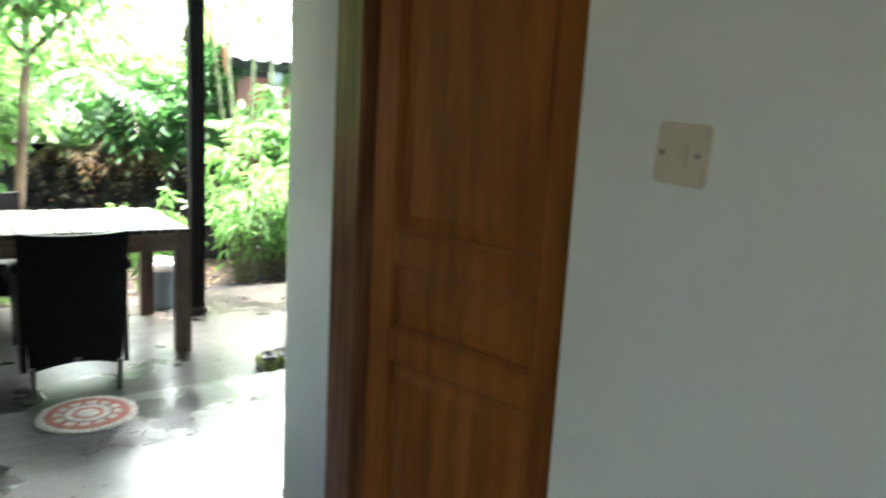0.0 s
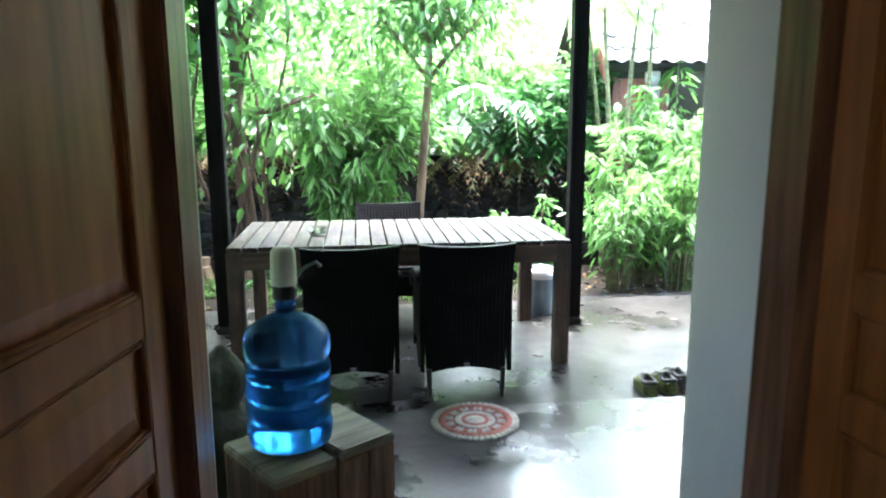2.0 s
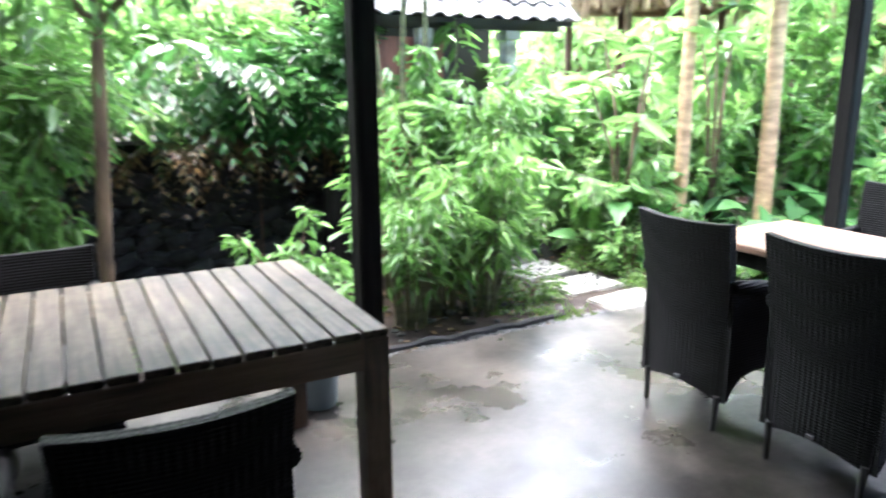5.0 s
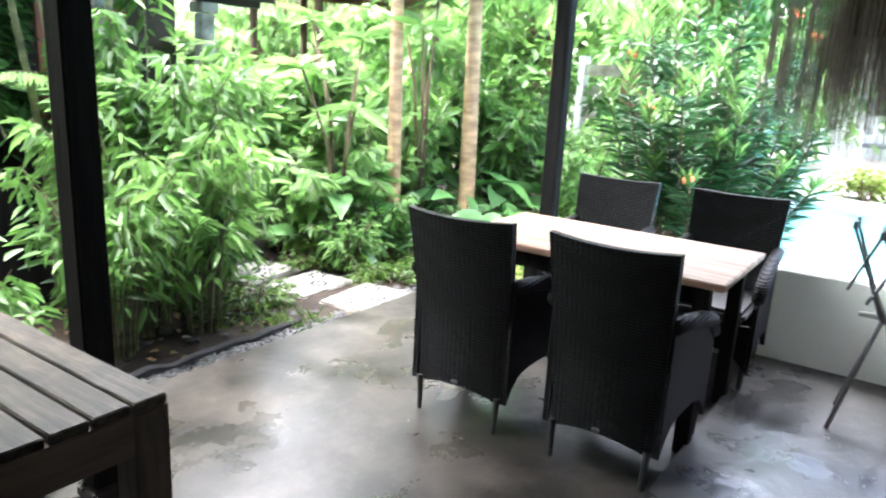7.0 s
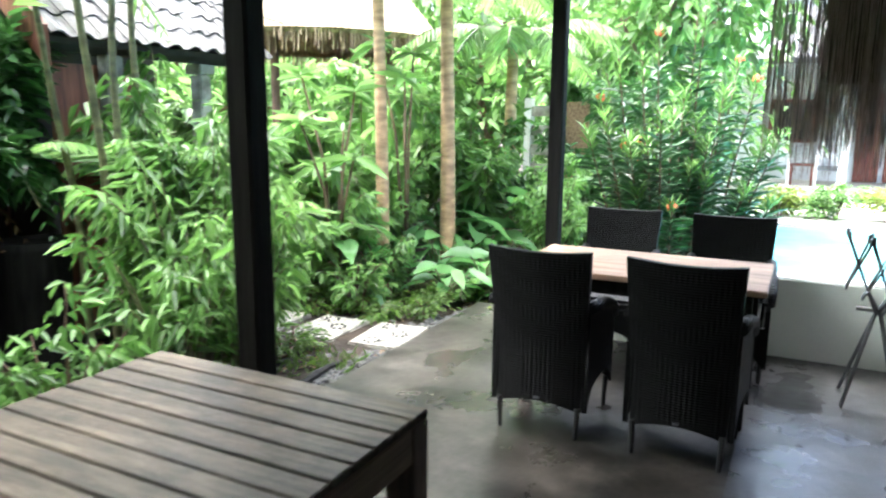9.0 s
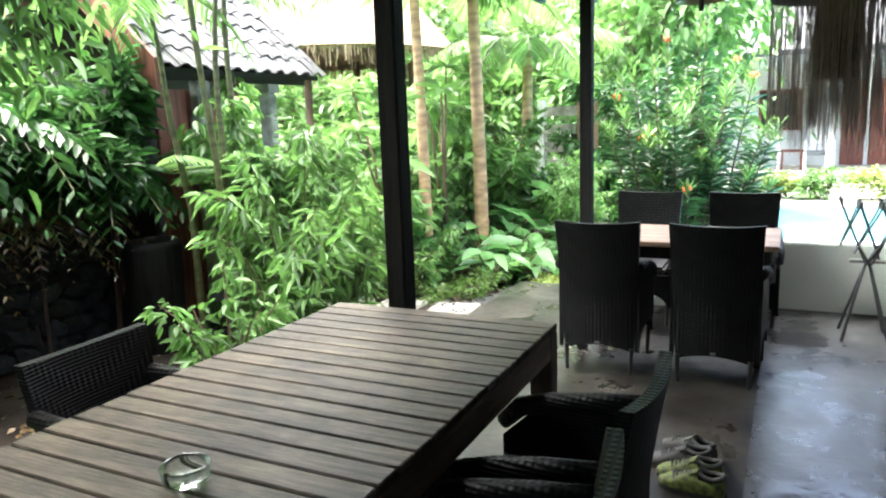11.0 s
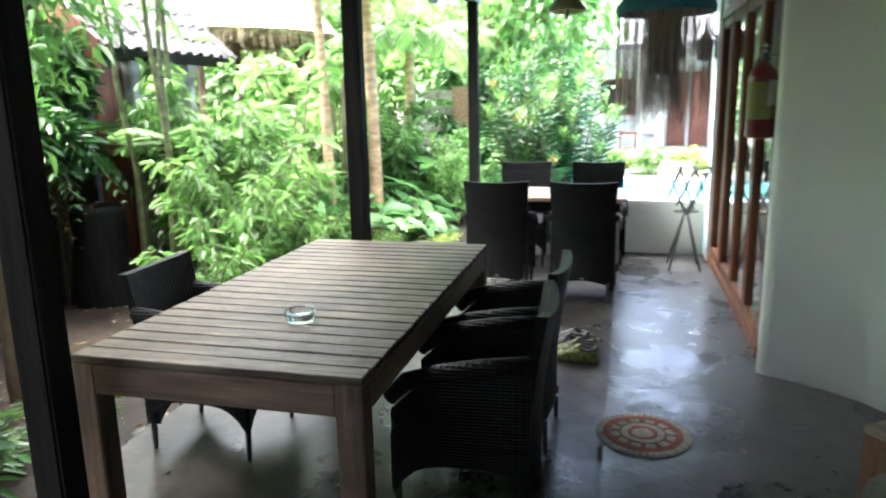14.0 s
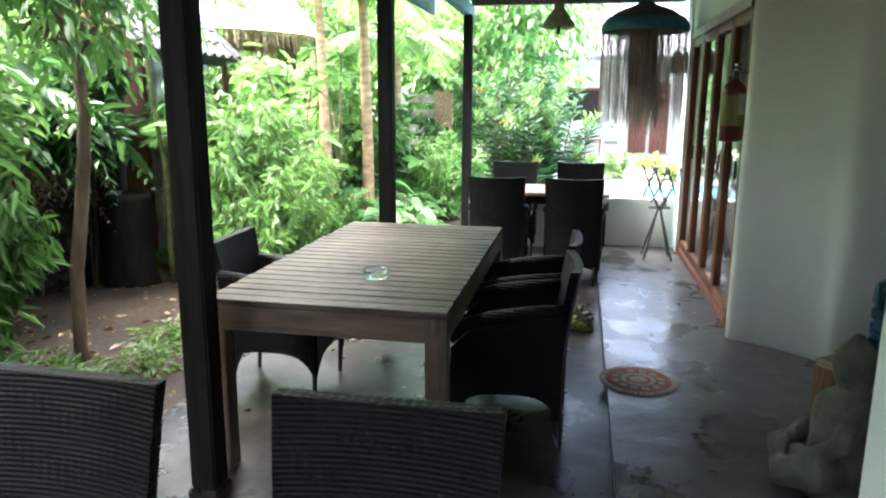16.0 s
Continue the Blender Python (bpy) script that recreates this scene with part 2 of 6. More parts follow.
M = {
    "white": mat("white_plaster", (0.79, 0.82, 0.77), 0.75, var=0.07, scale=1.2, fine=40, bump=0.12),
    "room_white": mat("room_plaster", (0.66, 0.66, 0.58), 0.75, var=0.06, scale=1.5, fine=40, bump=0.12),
    "patio": wet_concrete("patio_cement", (0.008, 0.007, 0.006), (0.050, 0.045, 0.039), 0.20, 0.48, scale=2.2, coat=0.02, ripple=0.25),
    "walkway": wet_concrete("walkway_cement", (0.019, 0.019, 0.018), (0.058, 0.057, 0.054), 0.14, 0.5, scale=1.6, coat=0.17, ripple=0.55),
    "soil": mat("soil", (0.013, 0.0092, 0.0064), 0.75, var=0.5, scale=1.6, fine=25, bump=0.9, spec=0.2, tint=(0.032, 0.022, 0.0145)),
    "door": wood_mat("door_wood", (0.20, 0.064, 0.013), (0.25, 0.083, 0.018), 0.45, "Z", 0.7, 0.05, 0.08, var=0.2),
    "frame": wood_mat("frame_wood", (0.105, 0.038, 0.016), (0.175, 0.070, 0.030), 0.42, "Z", 1.0, 0.06),
    "table": wood_mat("weathered_teak", (0.022, 0.0165, 0.0115), (0.088, 0.070, 0.050), 0.5, "Y", 1.0, 0.16, 0.3),
    "table_leg": wood_mat("teak_leg", (0.058, 0.036, 0.023), (0.112, 0.073, 0.048), 0.6, "Z", 1.0, 0.08, 0.25),
    "table_rail": wood_mat("teak_rail", (0.058, 0.036, 0.023), (0.112, 0.073, 0.048), 0.6, "X", 1.0, 0.08, 0.25),
    "table_rail_y": wood_mat("teak_rail_side", (0.058, 0.036, 0.023), (0.112, 0.073, 0.048), 0.6, "Y", 1.0, 0.08, 0.25),
    "table2": wood_mat("dining_top_wood", (0.25, 0.15, 0.10), (0.36, 0.23, 0.165), 0.45, "Y", 1.0, 0.05, 0.1),
    "rattan": weave_mat("woven_rattan", (0.0044, 0.0044, 0.0045)),
    "rattan_grey": weave_mat("grey_woven_rattan", (0.0085, 0.0086, 0.009)),
    "chair_leg": mat("chair_leg", (0.02, 0.02, 0.02), 0.5, var=0.2),
    "cushion": mat("seat_weave", (0.022, 0.022, 0.024), 0.55, var=0.2, fine=200, bump=0.5),
    "post": wood_mat("dark_post", (0.004, 0.0038, 0.0034), (0.0095, 0.0085, 0.0075), 0.75, "Z", 1.0, 0.08, 0.3),
    "blue": wood_mat("teal_paint_wood", (0.03, 0.065, 0.075), (0.06, 0.12, 0.135), 0.6, "X", 1.0, 0.15, 0.2),
    "roof_under": wood_mat("roof_boards", (0.06, 0.045, 0.035), (0.11, 0.085, 0.065), 0.7, "X", 1.0, 0.1, 0.2),
    "kerb": mat("kerb_stone", (0.018, 0.019, 0.018), 0.6, var=0.4, scale=9, fine=60, bump=0.7, tint=(0.045, 0.045, 0.04), random_part=0.3),
    "rock": mat("lava_rock", (0.011, 0.011, 0.012), 0.85, var=0.4, scale=8, fine=45, bump=0.9, tint=(0.034, 0.034, 0.035), random_part=0.35),
    "mortar": mat("dark_mortar", (0.015, 0.015, 0.015), 0.9, var=0.4, scale=10, bump=0.6),
    "slab": mat("path_slab", (0.13, 0.12, 0.105), 0.55, var=0.25, scale=9, fine=60, bump=0.4, tint=(0.25, 0.24, 0.21)),
    "pebble": mat("white_pebble", (0.42, 0.40, 0.36), 0.5, var=0.15, scale=20, random_part=0.2, bump=0.2),
    "dark_pebble": mat("dark_pebble", (0.028, 0.029, 0.03), 0.5, var=0.2, scale=20, random_part=0.3, bump=0.2),
    "gravel": mat("wet_gravel", (0.022, 0.023, 0.025), 0.3, var=0.2, scale=20, random_part=0.45, bump=0.2, tint=(0.05, 0.05, 0.052), island=True),
    "bark": mat("brown_bark", (0.08, 0.051, 0.03), 0.8, var=0.4, scale=6, fine=40, bump=0.9, tint=(0.18, 0.12, 0.07), stretch=(1, 1, 0.35)),
    "bark_dark": mat("dark_bark", (0.07, 0.04, 0.028), 0.85, var=0.4, scale=6, fine=40, bump=0.9, tint=(0.14, 0.085, 0.06), stretch=(1, 1, 0.35)),
    "palm_bark": mat("palm_bark", (0.42, 0.24, 0.13), 0.75, var=0.35, scale=5, fine=30, bump=0.7, tint=(0.56, 0.36, 0.21), stretch=(1, 1, 3)),
    "cane": mat("bamboo_cane", (0.055, 0.06, 0.025), 0.5, var=0.35, scale=5, fine=30, bump=0.2, tint=(0.12, 0.12, 0.05), stretch=(1, 1, 4)),
    "water": mat("pool_water", (0.11, 0.40, 0.47), 0.06, var=0.12, scale=0.8, fine=6, bump=0.05, tint=(0.17, 0.50, 0.56)),
    "pool": mat("pool_tile", (0.35, 0.62, 0.68), 0.3, var=0.1, scale=5),
    "deck": mat("pool_deck", (0.46, 0.43, 0.38), 0.6, var=0.2, scale=4),
    "house": mat("far_white_wall", (0.72, 0.73, 0.72), 0.7, var=0.1, scale=2),
    "red_wood": wood_mat("red_brown_wood", (0.15, 0.045, 0.03), (0.24, 0.08, 0.05), 0.55, "Z", 1.0, 0.08),
    "tile": mat("roof_tile", (0.034, 0.033, 0.035), 0.6, var=0.35, scale=6, fine=40, bump=0.5, tint=(0.080, 0.077, 0.078), random_part=0.35),
    "thatch": mat("thatch", (0.24, 0.175, 0.10), 0.9, var=0.35, scale=5, fine=60, bump=0.9, tint=(0.40, 0.31, 0.19), stretch=(3, 3, 0.4)),
    # shade under eaves and behind a pane is put into this dark colour
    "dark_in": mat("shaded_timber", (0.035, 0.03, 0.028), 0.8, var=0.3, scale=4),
    "stone_pillar": mat("pillar_stone", (0.22, 0.20, 0.17), 0.8, var=0.35, scale=7, fine=40, bump=0.8, tint=(0.36, 0.35, 0.32), random_part=0.2),
    "bottle": glass_mat("blue_bottle", (0.33, 0.58, 0.90), 0.25, 1.14),
    "water_in": glass_mat("bottle_water", (0.42, 0.66, 0.92), 0.2, 1.2),
    "plastic": mat("cream_plastic", (0.62, 0.60, 0.52), 0.4, var=0.05, scale=8, bump=0.02),
    "black": mat("black_plastic", (0.015, 0.016, 0.018), 0.4, var=0.2, scale=8, bump=0.05),
    "bin": mat("grey_blue_plastic", (0.16, 0.22, 0.26), 0.45, var=0.12, scale=6, bump=0.05),
    "bag": mat("bin_bag", (0.7, 0.7, 0.7), 0.35, var=0.1, scale=9, bump=0.3),
    "crate": wood_mat("crate_wood", (0.11, 0.055, 0.027), (0.19, 0.10, 0.05), 0.6, "Z", 1.0, 0.2, 0.35),
    "crate_top": wood_mat("crate_top_wood", (0.15, 0.12, 0.08), (0.26, 0.22, 0.15), 0.65, "X", 1.0, 0.2, 0.35),
    "statue": mat("mossy_stone", (0.026, 0.029, 0.02), 0.85, var=0.4, scale=8, fine=50, bump=0.7, tint=(0.06, 0.066, 0.045)),
    "rug_red": mat("rug_red", (0.31, 0.115, 0.088), 0.95, var=0.25, scale=25, fine=220, bump=0.9),
    "rug_white": mat("rug_white", (0.44, 0.41, 0.36), 0.95, var=0.25, scale=25, fine=220, bump=0.9),
    "rug_dark": mat("rug_dark", (0.19, 0.14, 0.13), 0.95, var=0.3, scale=25, fine=220, bump=0.9),
    "shade_rib": mat("shade_straw", (0.06, 0.046, 0.038), 0.85, var=0.4, scale=20, fine=120, bump=0.6),
    "fringe": mat("fringe_fibre", (0.32, 0.265, 0.235), 0.8, var=0.3, scale=20, fine=120, bump=0.4, random_part=0.4, island=True),
    "shade_blue": mat("blue_shade", (0.04, 0.17, 0.22), 0.7, var=0.3, scale=15, fine=120, bump=0.5),
    "lamp_metal": mat("old_lamp_metal", (0.30, 0.29, 0.16), 0.45, 0.3, var=0.3, scale=12, bump=0.1),
    "steel": mat("grey_steel", (0.20, 0.21, 0.22), 0.4, 0.7, var=0.25, scale=15, bump=0.08),
    "ext_red": mat("extinguisher_red", (0.11, 0.012, 0.009), 0.3, var=0.12, scale=8, bump=0.03),
    "ext_label": mat("extinguisher_label", (0.15, 0.145, 0.03), 0.5, var=0.1, scale=20, bump=0.02),
    "label_white": mat("label_paper", (0.36, 0.36, 0.33), 0.6, var=0.08, scale=20, bump=0.02),
    "switch": mat("aged_switch", (0.52, 0.45, 0.32), 0.35, var=0.08, scale=12, bump=0.02),
    "shoe_green": mat("shoe_green", (0.022, 0.027, 0.010), 0.7, var=0.6, scale=45, bump=0.3, tint=(0.10, 0.125, 0.022)),
    "shoe_dark": mat("shoe_dark", (0.035, 0.033, 0.032), 0.7, var=0.3, scale=30, bump=0.3),
    "shoe_grey": mat("shoe_grey", (0.045, 0.042, 0.041), 0.7, var=0.4, scale=40, bump=0.3),
    "glass": glass_mat("clear_glass", (0.97, 0.99, 0.98), 0.0),
    "ash_glass": glass_mat("ashtray_glass", (0.90, 0.98, 0.94), 0.0),
    "flower": mat("orange_flower", (0.75, 0.16, 0.06), 0.6, var=0.2, scale=30),
    "seat_white": mat("white_chair_paint", (0.75, 0.75, 0.73), 0.5, var=0.06, scale=8),
    "urn": mat("old_clay", (0.12, 0.075, 0.05), 0.8, var=0.4, scale=9, bump=0.5),
    "leaf_mid": leaf_mat("leaf_mid", (0.115, 0.235, 0.062)),
    "leaf_light": leaf_mat("leaf_light", (0.19, 0.345, 0.11), through=0.5),
    "leaf_dark": leaf_mat("leaf_dark", (0.05, 0.13, 0.036), through=0.4),
    "leaf_fern": leaf_mat("leaf_fern", (0.16, 0.30, 0.088), through=0.5),
    "leaf_big": leaf_mat("leaf_big", (0.09, 0.235, 0.075), rough=0.25, through=0.4),
    "leaf_bamboo": leaf_mat("leaf_bamboo", (0.165, 0.31, 0.088), through=0.5),
    "leaf_broad": leaf_mat("leaf_broad", (0.15, 0.32, 0.12), rough=0.25, through=0.5),
    "leaf_oleander": leaf_mat("leaf_oleander", (0.030, 0.088, 0.030), rough=0.3, through=0.22),
    "leaf_yellow": leaf_mat("leaf_yellow", (0.26, 0.34, 0.07)),
    "grass": leaf_mat("grass_blades", (0.09, 0.17, 0.03)),
    "litter": leaf_mat("fallen_leaves", (0.16, 0.10, 0.045), through=0.1),
}

M["table"].node_tree.nodes["Principled BSDF"].inputs["Specular IOR Level"].default_value = 0.2
M["patio"].node_tree.nodes["Principled BSDF"].inputs["Specular IOR Level"].default_value = 0.25
M["table2"].node_tree.nodes["Principled BSDF"].inputs["Specular IOR Level"].default_value = 0.3
M["walkway"].node_tree.nodes["Principled BSDF"].inputs["Specular IOR Level"].default_value = 0.4
M["post"].node_tree.nodes["Principled BSDF"].inputs["Specular IOR Level"].default_value = 0.15
M["door"].node_tree.nodes["Principled BSDF"].inputs["Specular IOR Level"].default_value = 0.15
M["frame"].node_tree.nodes["Principled BSDF"].inputs["Specular IOR Level"].default_value = 0.25


def worn(m, scale, low):
    """Adds large damp and weathered patches to a wood."""
    n, k = m.node_tree.nodes, m.node_tree.links
    b = n["Principled BSDF"]
    src = b.inputs["Base Color"].links[0].from_socket
    geo = n.new("ShaderNodeNewGeometry")
    nz = n.new("ShaderNodeTexNoise")
    nz.inputs["Scale"].default_value, nz.inputs["Detail"].default_value, nz.inputs["Roughness"].default_value = scale, 6, 0.7
    k.new(geo.outputs["Position"], nz.inputs["Vector"])
    mr = n.new("ShaderNodeMapRange")
    mr.inputs["From Min"].default_value, mr.inputs["From Max"].default_value = 0.36, 0.62
    mr.inputs["To Min"].default_value, mr.inputs["To Max"].default_value = low, 1.2
    k.new(nz.outputs["Fac"], mr.inputs["Value"])
    hsv = n.new("ShaderNodeHueSaturation")
    k.new(mr.outputs[0], hsv.inputs["Value"])
    k.new(src, hsv.inputs["Color"])
    k.new(hsv.outputs[0], b.inputs["Base Color"])


worn(M["table"], 3.2, 0.42)
worn(M["patio"], 2.6, 0.30)
worn(M["table_leg"], 5.0, 0.6)

# ---- shapes ----
def box(bm, x0, x1, y0, y1, z0, z1, bevel=0.0):
    r = bmesh.ops.create_cube(bm, size=1, matrix=Matrix.LocRotScale(((x0 + x1) / 2, (y0 + y1) / 2, (z0 + z1) / 2), None, (x1 - x0, y1 - y0, z1 - z0)))
    if bevel:
        es = list({e for v in r["verts"] for e in v.link_edges})
        bmesh.ops.bevel(bm, geom=es, offset=bevel, segments=2, affect="EDGES", clamp_overlap=True)


def tube(bm, points, radii, seg=8, cap=True):
    """A round bar through the points."""
    rings = []
    pts = [Vector(p) for p in points]
    for i, p in enumerate(pts):
        d = (pts[min(i + 1, len(pts) - 1)] - pts[max(i - 1, 0)]).normalized()
        a = d.orthogonal().normalized() if i == 0 else (a - d * a.dot(d)).normalized()
        b = d.cross(a)
        r = radii[i] if isinstance(radii, (list, tuple)) else radii
        rings.append([bm.verts.new(p + r * (math.cos(2 * math.pi * j / seg) * a + math.sin(2 * math.pi * j / seg) * b)) for j in range(seg)])
    for r0, r1 in zip(rings, rings[1:]):
        for j in range(seg):
            bm.faces.new((r0[j], r0[(j + 1) % seg], r1[(j + 1) % seg], r1[j]))
    if cap:
        bm.faces.new(rings[0][::-1])
        bm.faces.new(rings[-1])


def lathe(bm, profile, seg=24, at=(0, 0, 0), close=True):
    """A turned shape from (radius, height) pairs."""
    rings = []
    for r, z in profile:
        rings.append([bm.verts.new((at[0] + r * math.cos(2 * math.pi * j / seg), at[1] + r * math.sin(2 * math.pi * j / seg), at[2] + z)) for j in range(seg)])
    for r0, r1 in zip(rings, rings[1:]):
        for j in range(seg):
            bm.faces.new((r0[j], r0[(j + 1) % seg], r1[(j + 1) % seg], r1[j]))
    if close:
        bm.faces.new(rings[0][::-1])
        bm.faces.new(rings[-1])


def sheet(bm, nu, nv, front, back):
    """A curved panel with thickness between two surfaces of (u, v)."""
    f = [[bm.verts.new(front(i / nu, j / nv)) for j in range(nv + 1)] for i in range(nu + 1)]
    b = [[bm.verts.new(back(i / nu, j / nv)) for j in range(nv + 1)] for i in range(nu + 1)]
    for i in range(nu):
        for j in range(nv):
            bm.faces.new((f[i][j], f[i + 1][j], f[i + 1][j + 1], f[i][j + 1]))
            bm.faces.new((b[i][j], b[i][j + 1], b[i + 1][j + 1], b[i + 1][j]))
    for i in range(nu):
        bm.faces.new((f[i][0], b[i][0], b[i + 1][0], f[i + 1][0]))
        bm.faces.new((f[i][nv], f[i + 1][nv], b[i + 1][nv], b[i][nv]))
    for j in range(nv):
        bm.faces.new((f[0][j], f[0][j + 1], b[0][j + 1], b[0][j]))
        bm.faces.new((f[nu][j], b[nu][j], b[nu][j + 1], f[nu][j + 1]))


def prism(bm, outline, z0, z1):
    """An upright block over a plan outline."""
    lo = [bm.verts.new((x, y, z0)) for x, y in outline]
    hi = [bm.verts.new((x, y, z1)) for x, y in outline]
    bm.faces.new(lo[::-1])
    bm.faces.new(hi)
    for i in range(len(lo)):
        j = (i + 1) % len(lo)
        bm.faces.new((lo[i], lo[j], hi[j], hi[i]))


def mesh_of(name, bm, material, smooth=False):
    bmesh.ops.recalc_face_normals(bm, faces=bm.faces)
    me = bpy.data.meshes.new(name)
    bm.to_mesh(me)
    bm.free()
    me.materials.append(material)
    if smooth:
        me.polygons.foreach_set("use_smooth", [True] * len(me.polygons))
    return me


def part(name, bm, material, parent=None, label="", smooth=False, at=None):
    """Links a bmesh as one mesh object, under a thing where one is given."""
    ob = new(name, mesh_of(name, bm, material, smooth))
    if at is not None:
        ob.matrix_basis = at
    if parent:
        ob.parent = parent
    if label:
        ob["label"] = label
    return ob


def piece(name, me, parent, m):
    """One of many alike pieces on shared mesh data."""
    ob = new(name, me)
    ob.parent = parent
    ob.matrix_basis = m
    return ob


def thing(name, m, label, category, group="", kind=""):
    ob = new(name)
    ob.empty_display_size = 0.1
    ob.matrix_basis = m
    return tagged(ob, label, category, group, kind)


def structure(name, bm, material, label, category="", smooth=False):
    return tagged(part(name, bm, material, smooth=smooth), label, category or name.rstrip("_0123456789").replace("_", " "), kind="structure")


def B(*args, **kw):
    bm = bmesh.new()
    box(bm, *args, **kw)
    return bm


# ---- house: floors, walls, roof ----
bm = bmesh.new()
prism(bm, [(-7, 5.66), (5.6, 5.635), (5.6, 4.4), (2.6, 4.4), (2.6, 3.0), (2.6, 0.2), (-1.6, 0.2), (-1.6, 4.4), (-7, 4.4)], -0.25, WALK)
walkway = structure("floor", bm, M["walkway"], "dark polished cement walkway floor, wet and shiny", "floor")
structure("patio_floor", B(-7, 5.95, 5.58, 7.79, -0.25, 0.0), M["patio"], "grey stained polished cement patio floor", "floor")

bm = bmesh.new()
prism(bm, [(-1.2, 3.96), (0.64, 3.96), (0.66, 4.33), (0.63, 4.42), (0.43, 4.70), (0.34, 4.80), (0.27, 4.85), (0.2, 4.872), (0.1, 4.88), (-7, 4.88), (-7, 4.6), (-1.2, 4.6)], WALK, 2.9)
structure("wall_west", bm, M["white"], "white plastered house wall beside the entrance")
flare = [(2.04, 3.96), (2.02, 4.20), (2.025, 4.28), (2.05, 4.34), (2.085, 4.385)]
for i in range(9):
    a = i / 8
    flare.append((2.12 + 0.32 * a + 0.02 * math.sin(math.pi * a), 4.40 + 0.44 * a - 0.03 * math.sin(math.pi * a)))
bm = bmesh.new()
prism(bm, flare + [(2.47, 4.862), (2.52, 4.855), (2.58, 4.83), (2.74, 4.81), (2.74, 4.6), (2.74, 3.96)], WALK, 2.9)
structure("wall_corner", bm, M["white"], "rounded white plastered wall corner beside the entrance", "wall", True)
structure("wall_lintel", B(0.64, 2.04, 3.96, 4.33, 2.17, 2.9), M["white"], "white plastered wall above the entrance", "wall")
structure("wall_glass_top", B(2.74, 5.22, 4.66, 4.82, 2.22, 2.9), M["white"], "white plastered wall above the glass doors", "wall")
structure("wall_pier", B(5.22, 5.5, 4.5, 4.84, WALK, 2.9), M["white"], "white plastered end pier of the house", "wall")
structure("half_wall", B(5.47, 5.62, 4.845, 7.02, -0.1, 0.56, bevel=0.012), M["white"], "low white plastered wall beside the pool", "wall")

# unseen wall, added to hold back light from the open porch end
structure("wall_end", B(-7.0, -6.85, 4.885, 7.5, 0.0, 1.5), M["white"], "unseen low white wall added to cut light from the porch end", "wall")

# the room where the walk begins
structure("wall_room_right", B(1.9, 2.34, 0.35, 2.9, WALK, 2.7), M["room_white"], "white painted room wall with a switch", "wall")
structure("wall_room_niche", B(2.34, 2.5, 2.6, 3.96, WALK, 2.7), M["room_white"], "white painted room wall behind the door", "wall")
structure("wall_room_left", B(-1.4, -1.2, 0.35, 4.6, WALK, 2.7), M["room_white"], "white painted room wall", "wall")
# unseen back wall; its opening is assumed, for the fill light
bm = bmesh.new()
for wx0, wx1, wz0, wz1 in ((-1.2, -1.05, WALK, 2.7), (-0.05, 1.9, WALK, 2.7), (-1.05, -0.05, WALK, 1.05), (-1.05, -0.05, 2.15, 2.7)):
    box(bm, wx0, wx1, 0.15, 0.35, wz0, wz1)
structure("wall_room_back", bm, M["room_white"], "unseen white painted room wall with an assumed window opening", "wall")
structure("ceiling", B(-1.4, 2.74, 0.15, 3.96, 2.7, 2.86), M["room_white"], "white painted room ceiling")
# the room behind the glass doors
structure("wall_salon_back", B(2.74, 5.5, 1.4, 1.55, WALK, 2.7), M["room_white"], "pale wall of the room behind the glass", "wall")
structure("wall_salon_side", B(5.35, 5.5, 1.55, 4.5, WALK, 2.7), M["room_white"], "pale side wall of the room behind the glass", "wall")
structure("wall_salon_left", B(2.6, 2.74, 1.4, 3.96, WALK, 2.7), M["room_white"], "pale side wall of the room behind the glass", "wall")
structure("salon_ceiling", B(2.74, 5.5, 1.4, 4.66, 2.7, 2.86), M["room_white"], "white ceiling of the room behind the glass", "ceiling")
structure("salon_floor", B(2.74, 5.5, 1.4, 4.4, -0.1, WALK + 0.004), M["walkway"], "dark cement floor of the room behind the glass", "floor")


def slope(y):
    """Underside of the porch roof."""
    return 2.60 + (7.6 - y) * 0.055


bm = bmesh.new()
sheet(bm, 1, 1, lambda u, v: (-7 + 12.95 * u, 7.62 - 7.7 * v, slope(7.62 - 7.7 * v) + 0.07), lambda u, v: (-7 + 12.95 * u, 7.62 - 7.7 * v, slope(7.62 - 7.7 * v) + 0.12))
structure("porch_roof", bm, M["roof_under"], "dark boarded porch roof seen from below", "roof")
porch = thing("roof_timbers", pose(0, 0, 0), "blue-grey painted timbers under the porch roof", "roof frame", kind="structure")
part("eave_beam", B(-7, 5.93, 7.50, 7.56, 2.50, 2.66, bevel=0.006), M["blue"], porch, "faded blue eave board")
part("post_beam", B(-7, 5.98, 7.06, 7.16, 2.47, 2.60, bevel=0.008), M["blue"], porch, "faded blue beam on the posts")
part("end_beam", B(5.68, 5.76, 4.84, 7.05, 2.56, 2.68, bevel=0.008), M["roof_under"], porch)
rafter = mesh_of("rafter", B(-0.03, 0.03, -1.85, 1.35, -0.05, 0.0, bevel=0.005), M["roof_under"])
for i in range(26):
    piece("rafter", rafter, porch, pose(5.55 - 0.48 * i, 6.2, slope(6.2) + 0.065, -math.degrees(math.atan(0.055))))
batten = mesh_of("batten", B(-6.4, 6.4, -0.02, 0.02, -0.018, 0.0), M["roof_under"])
for i in range(9):
    piece("batten", batten, porch, pose(-0.5, 4.95 + 0.3 * i, slope(4.95 + 0.3 * i) + 0.071))


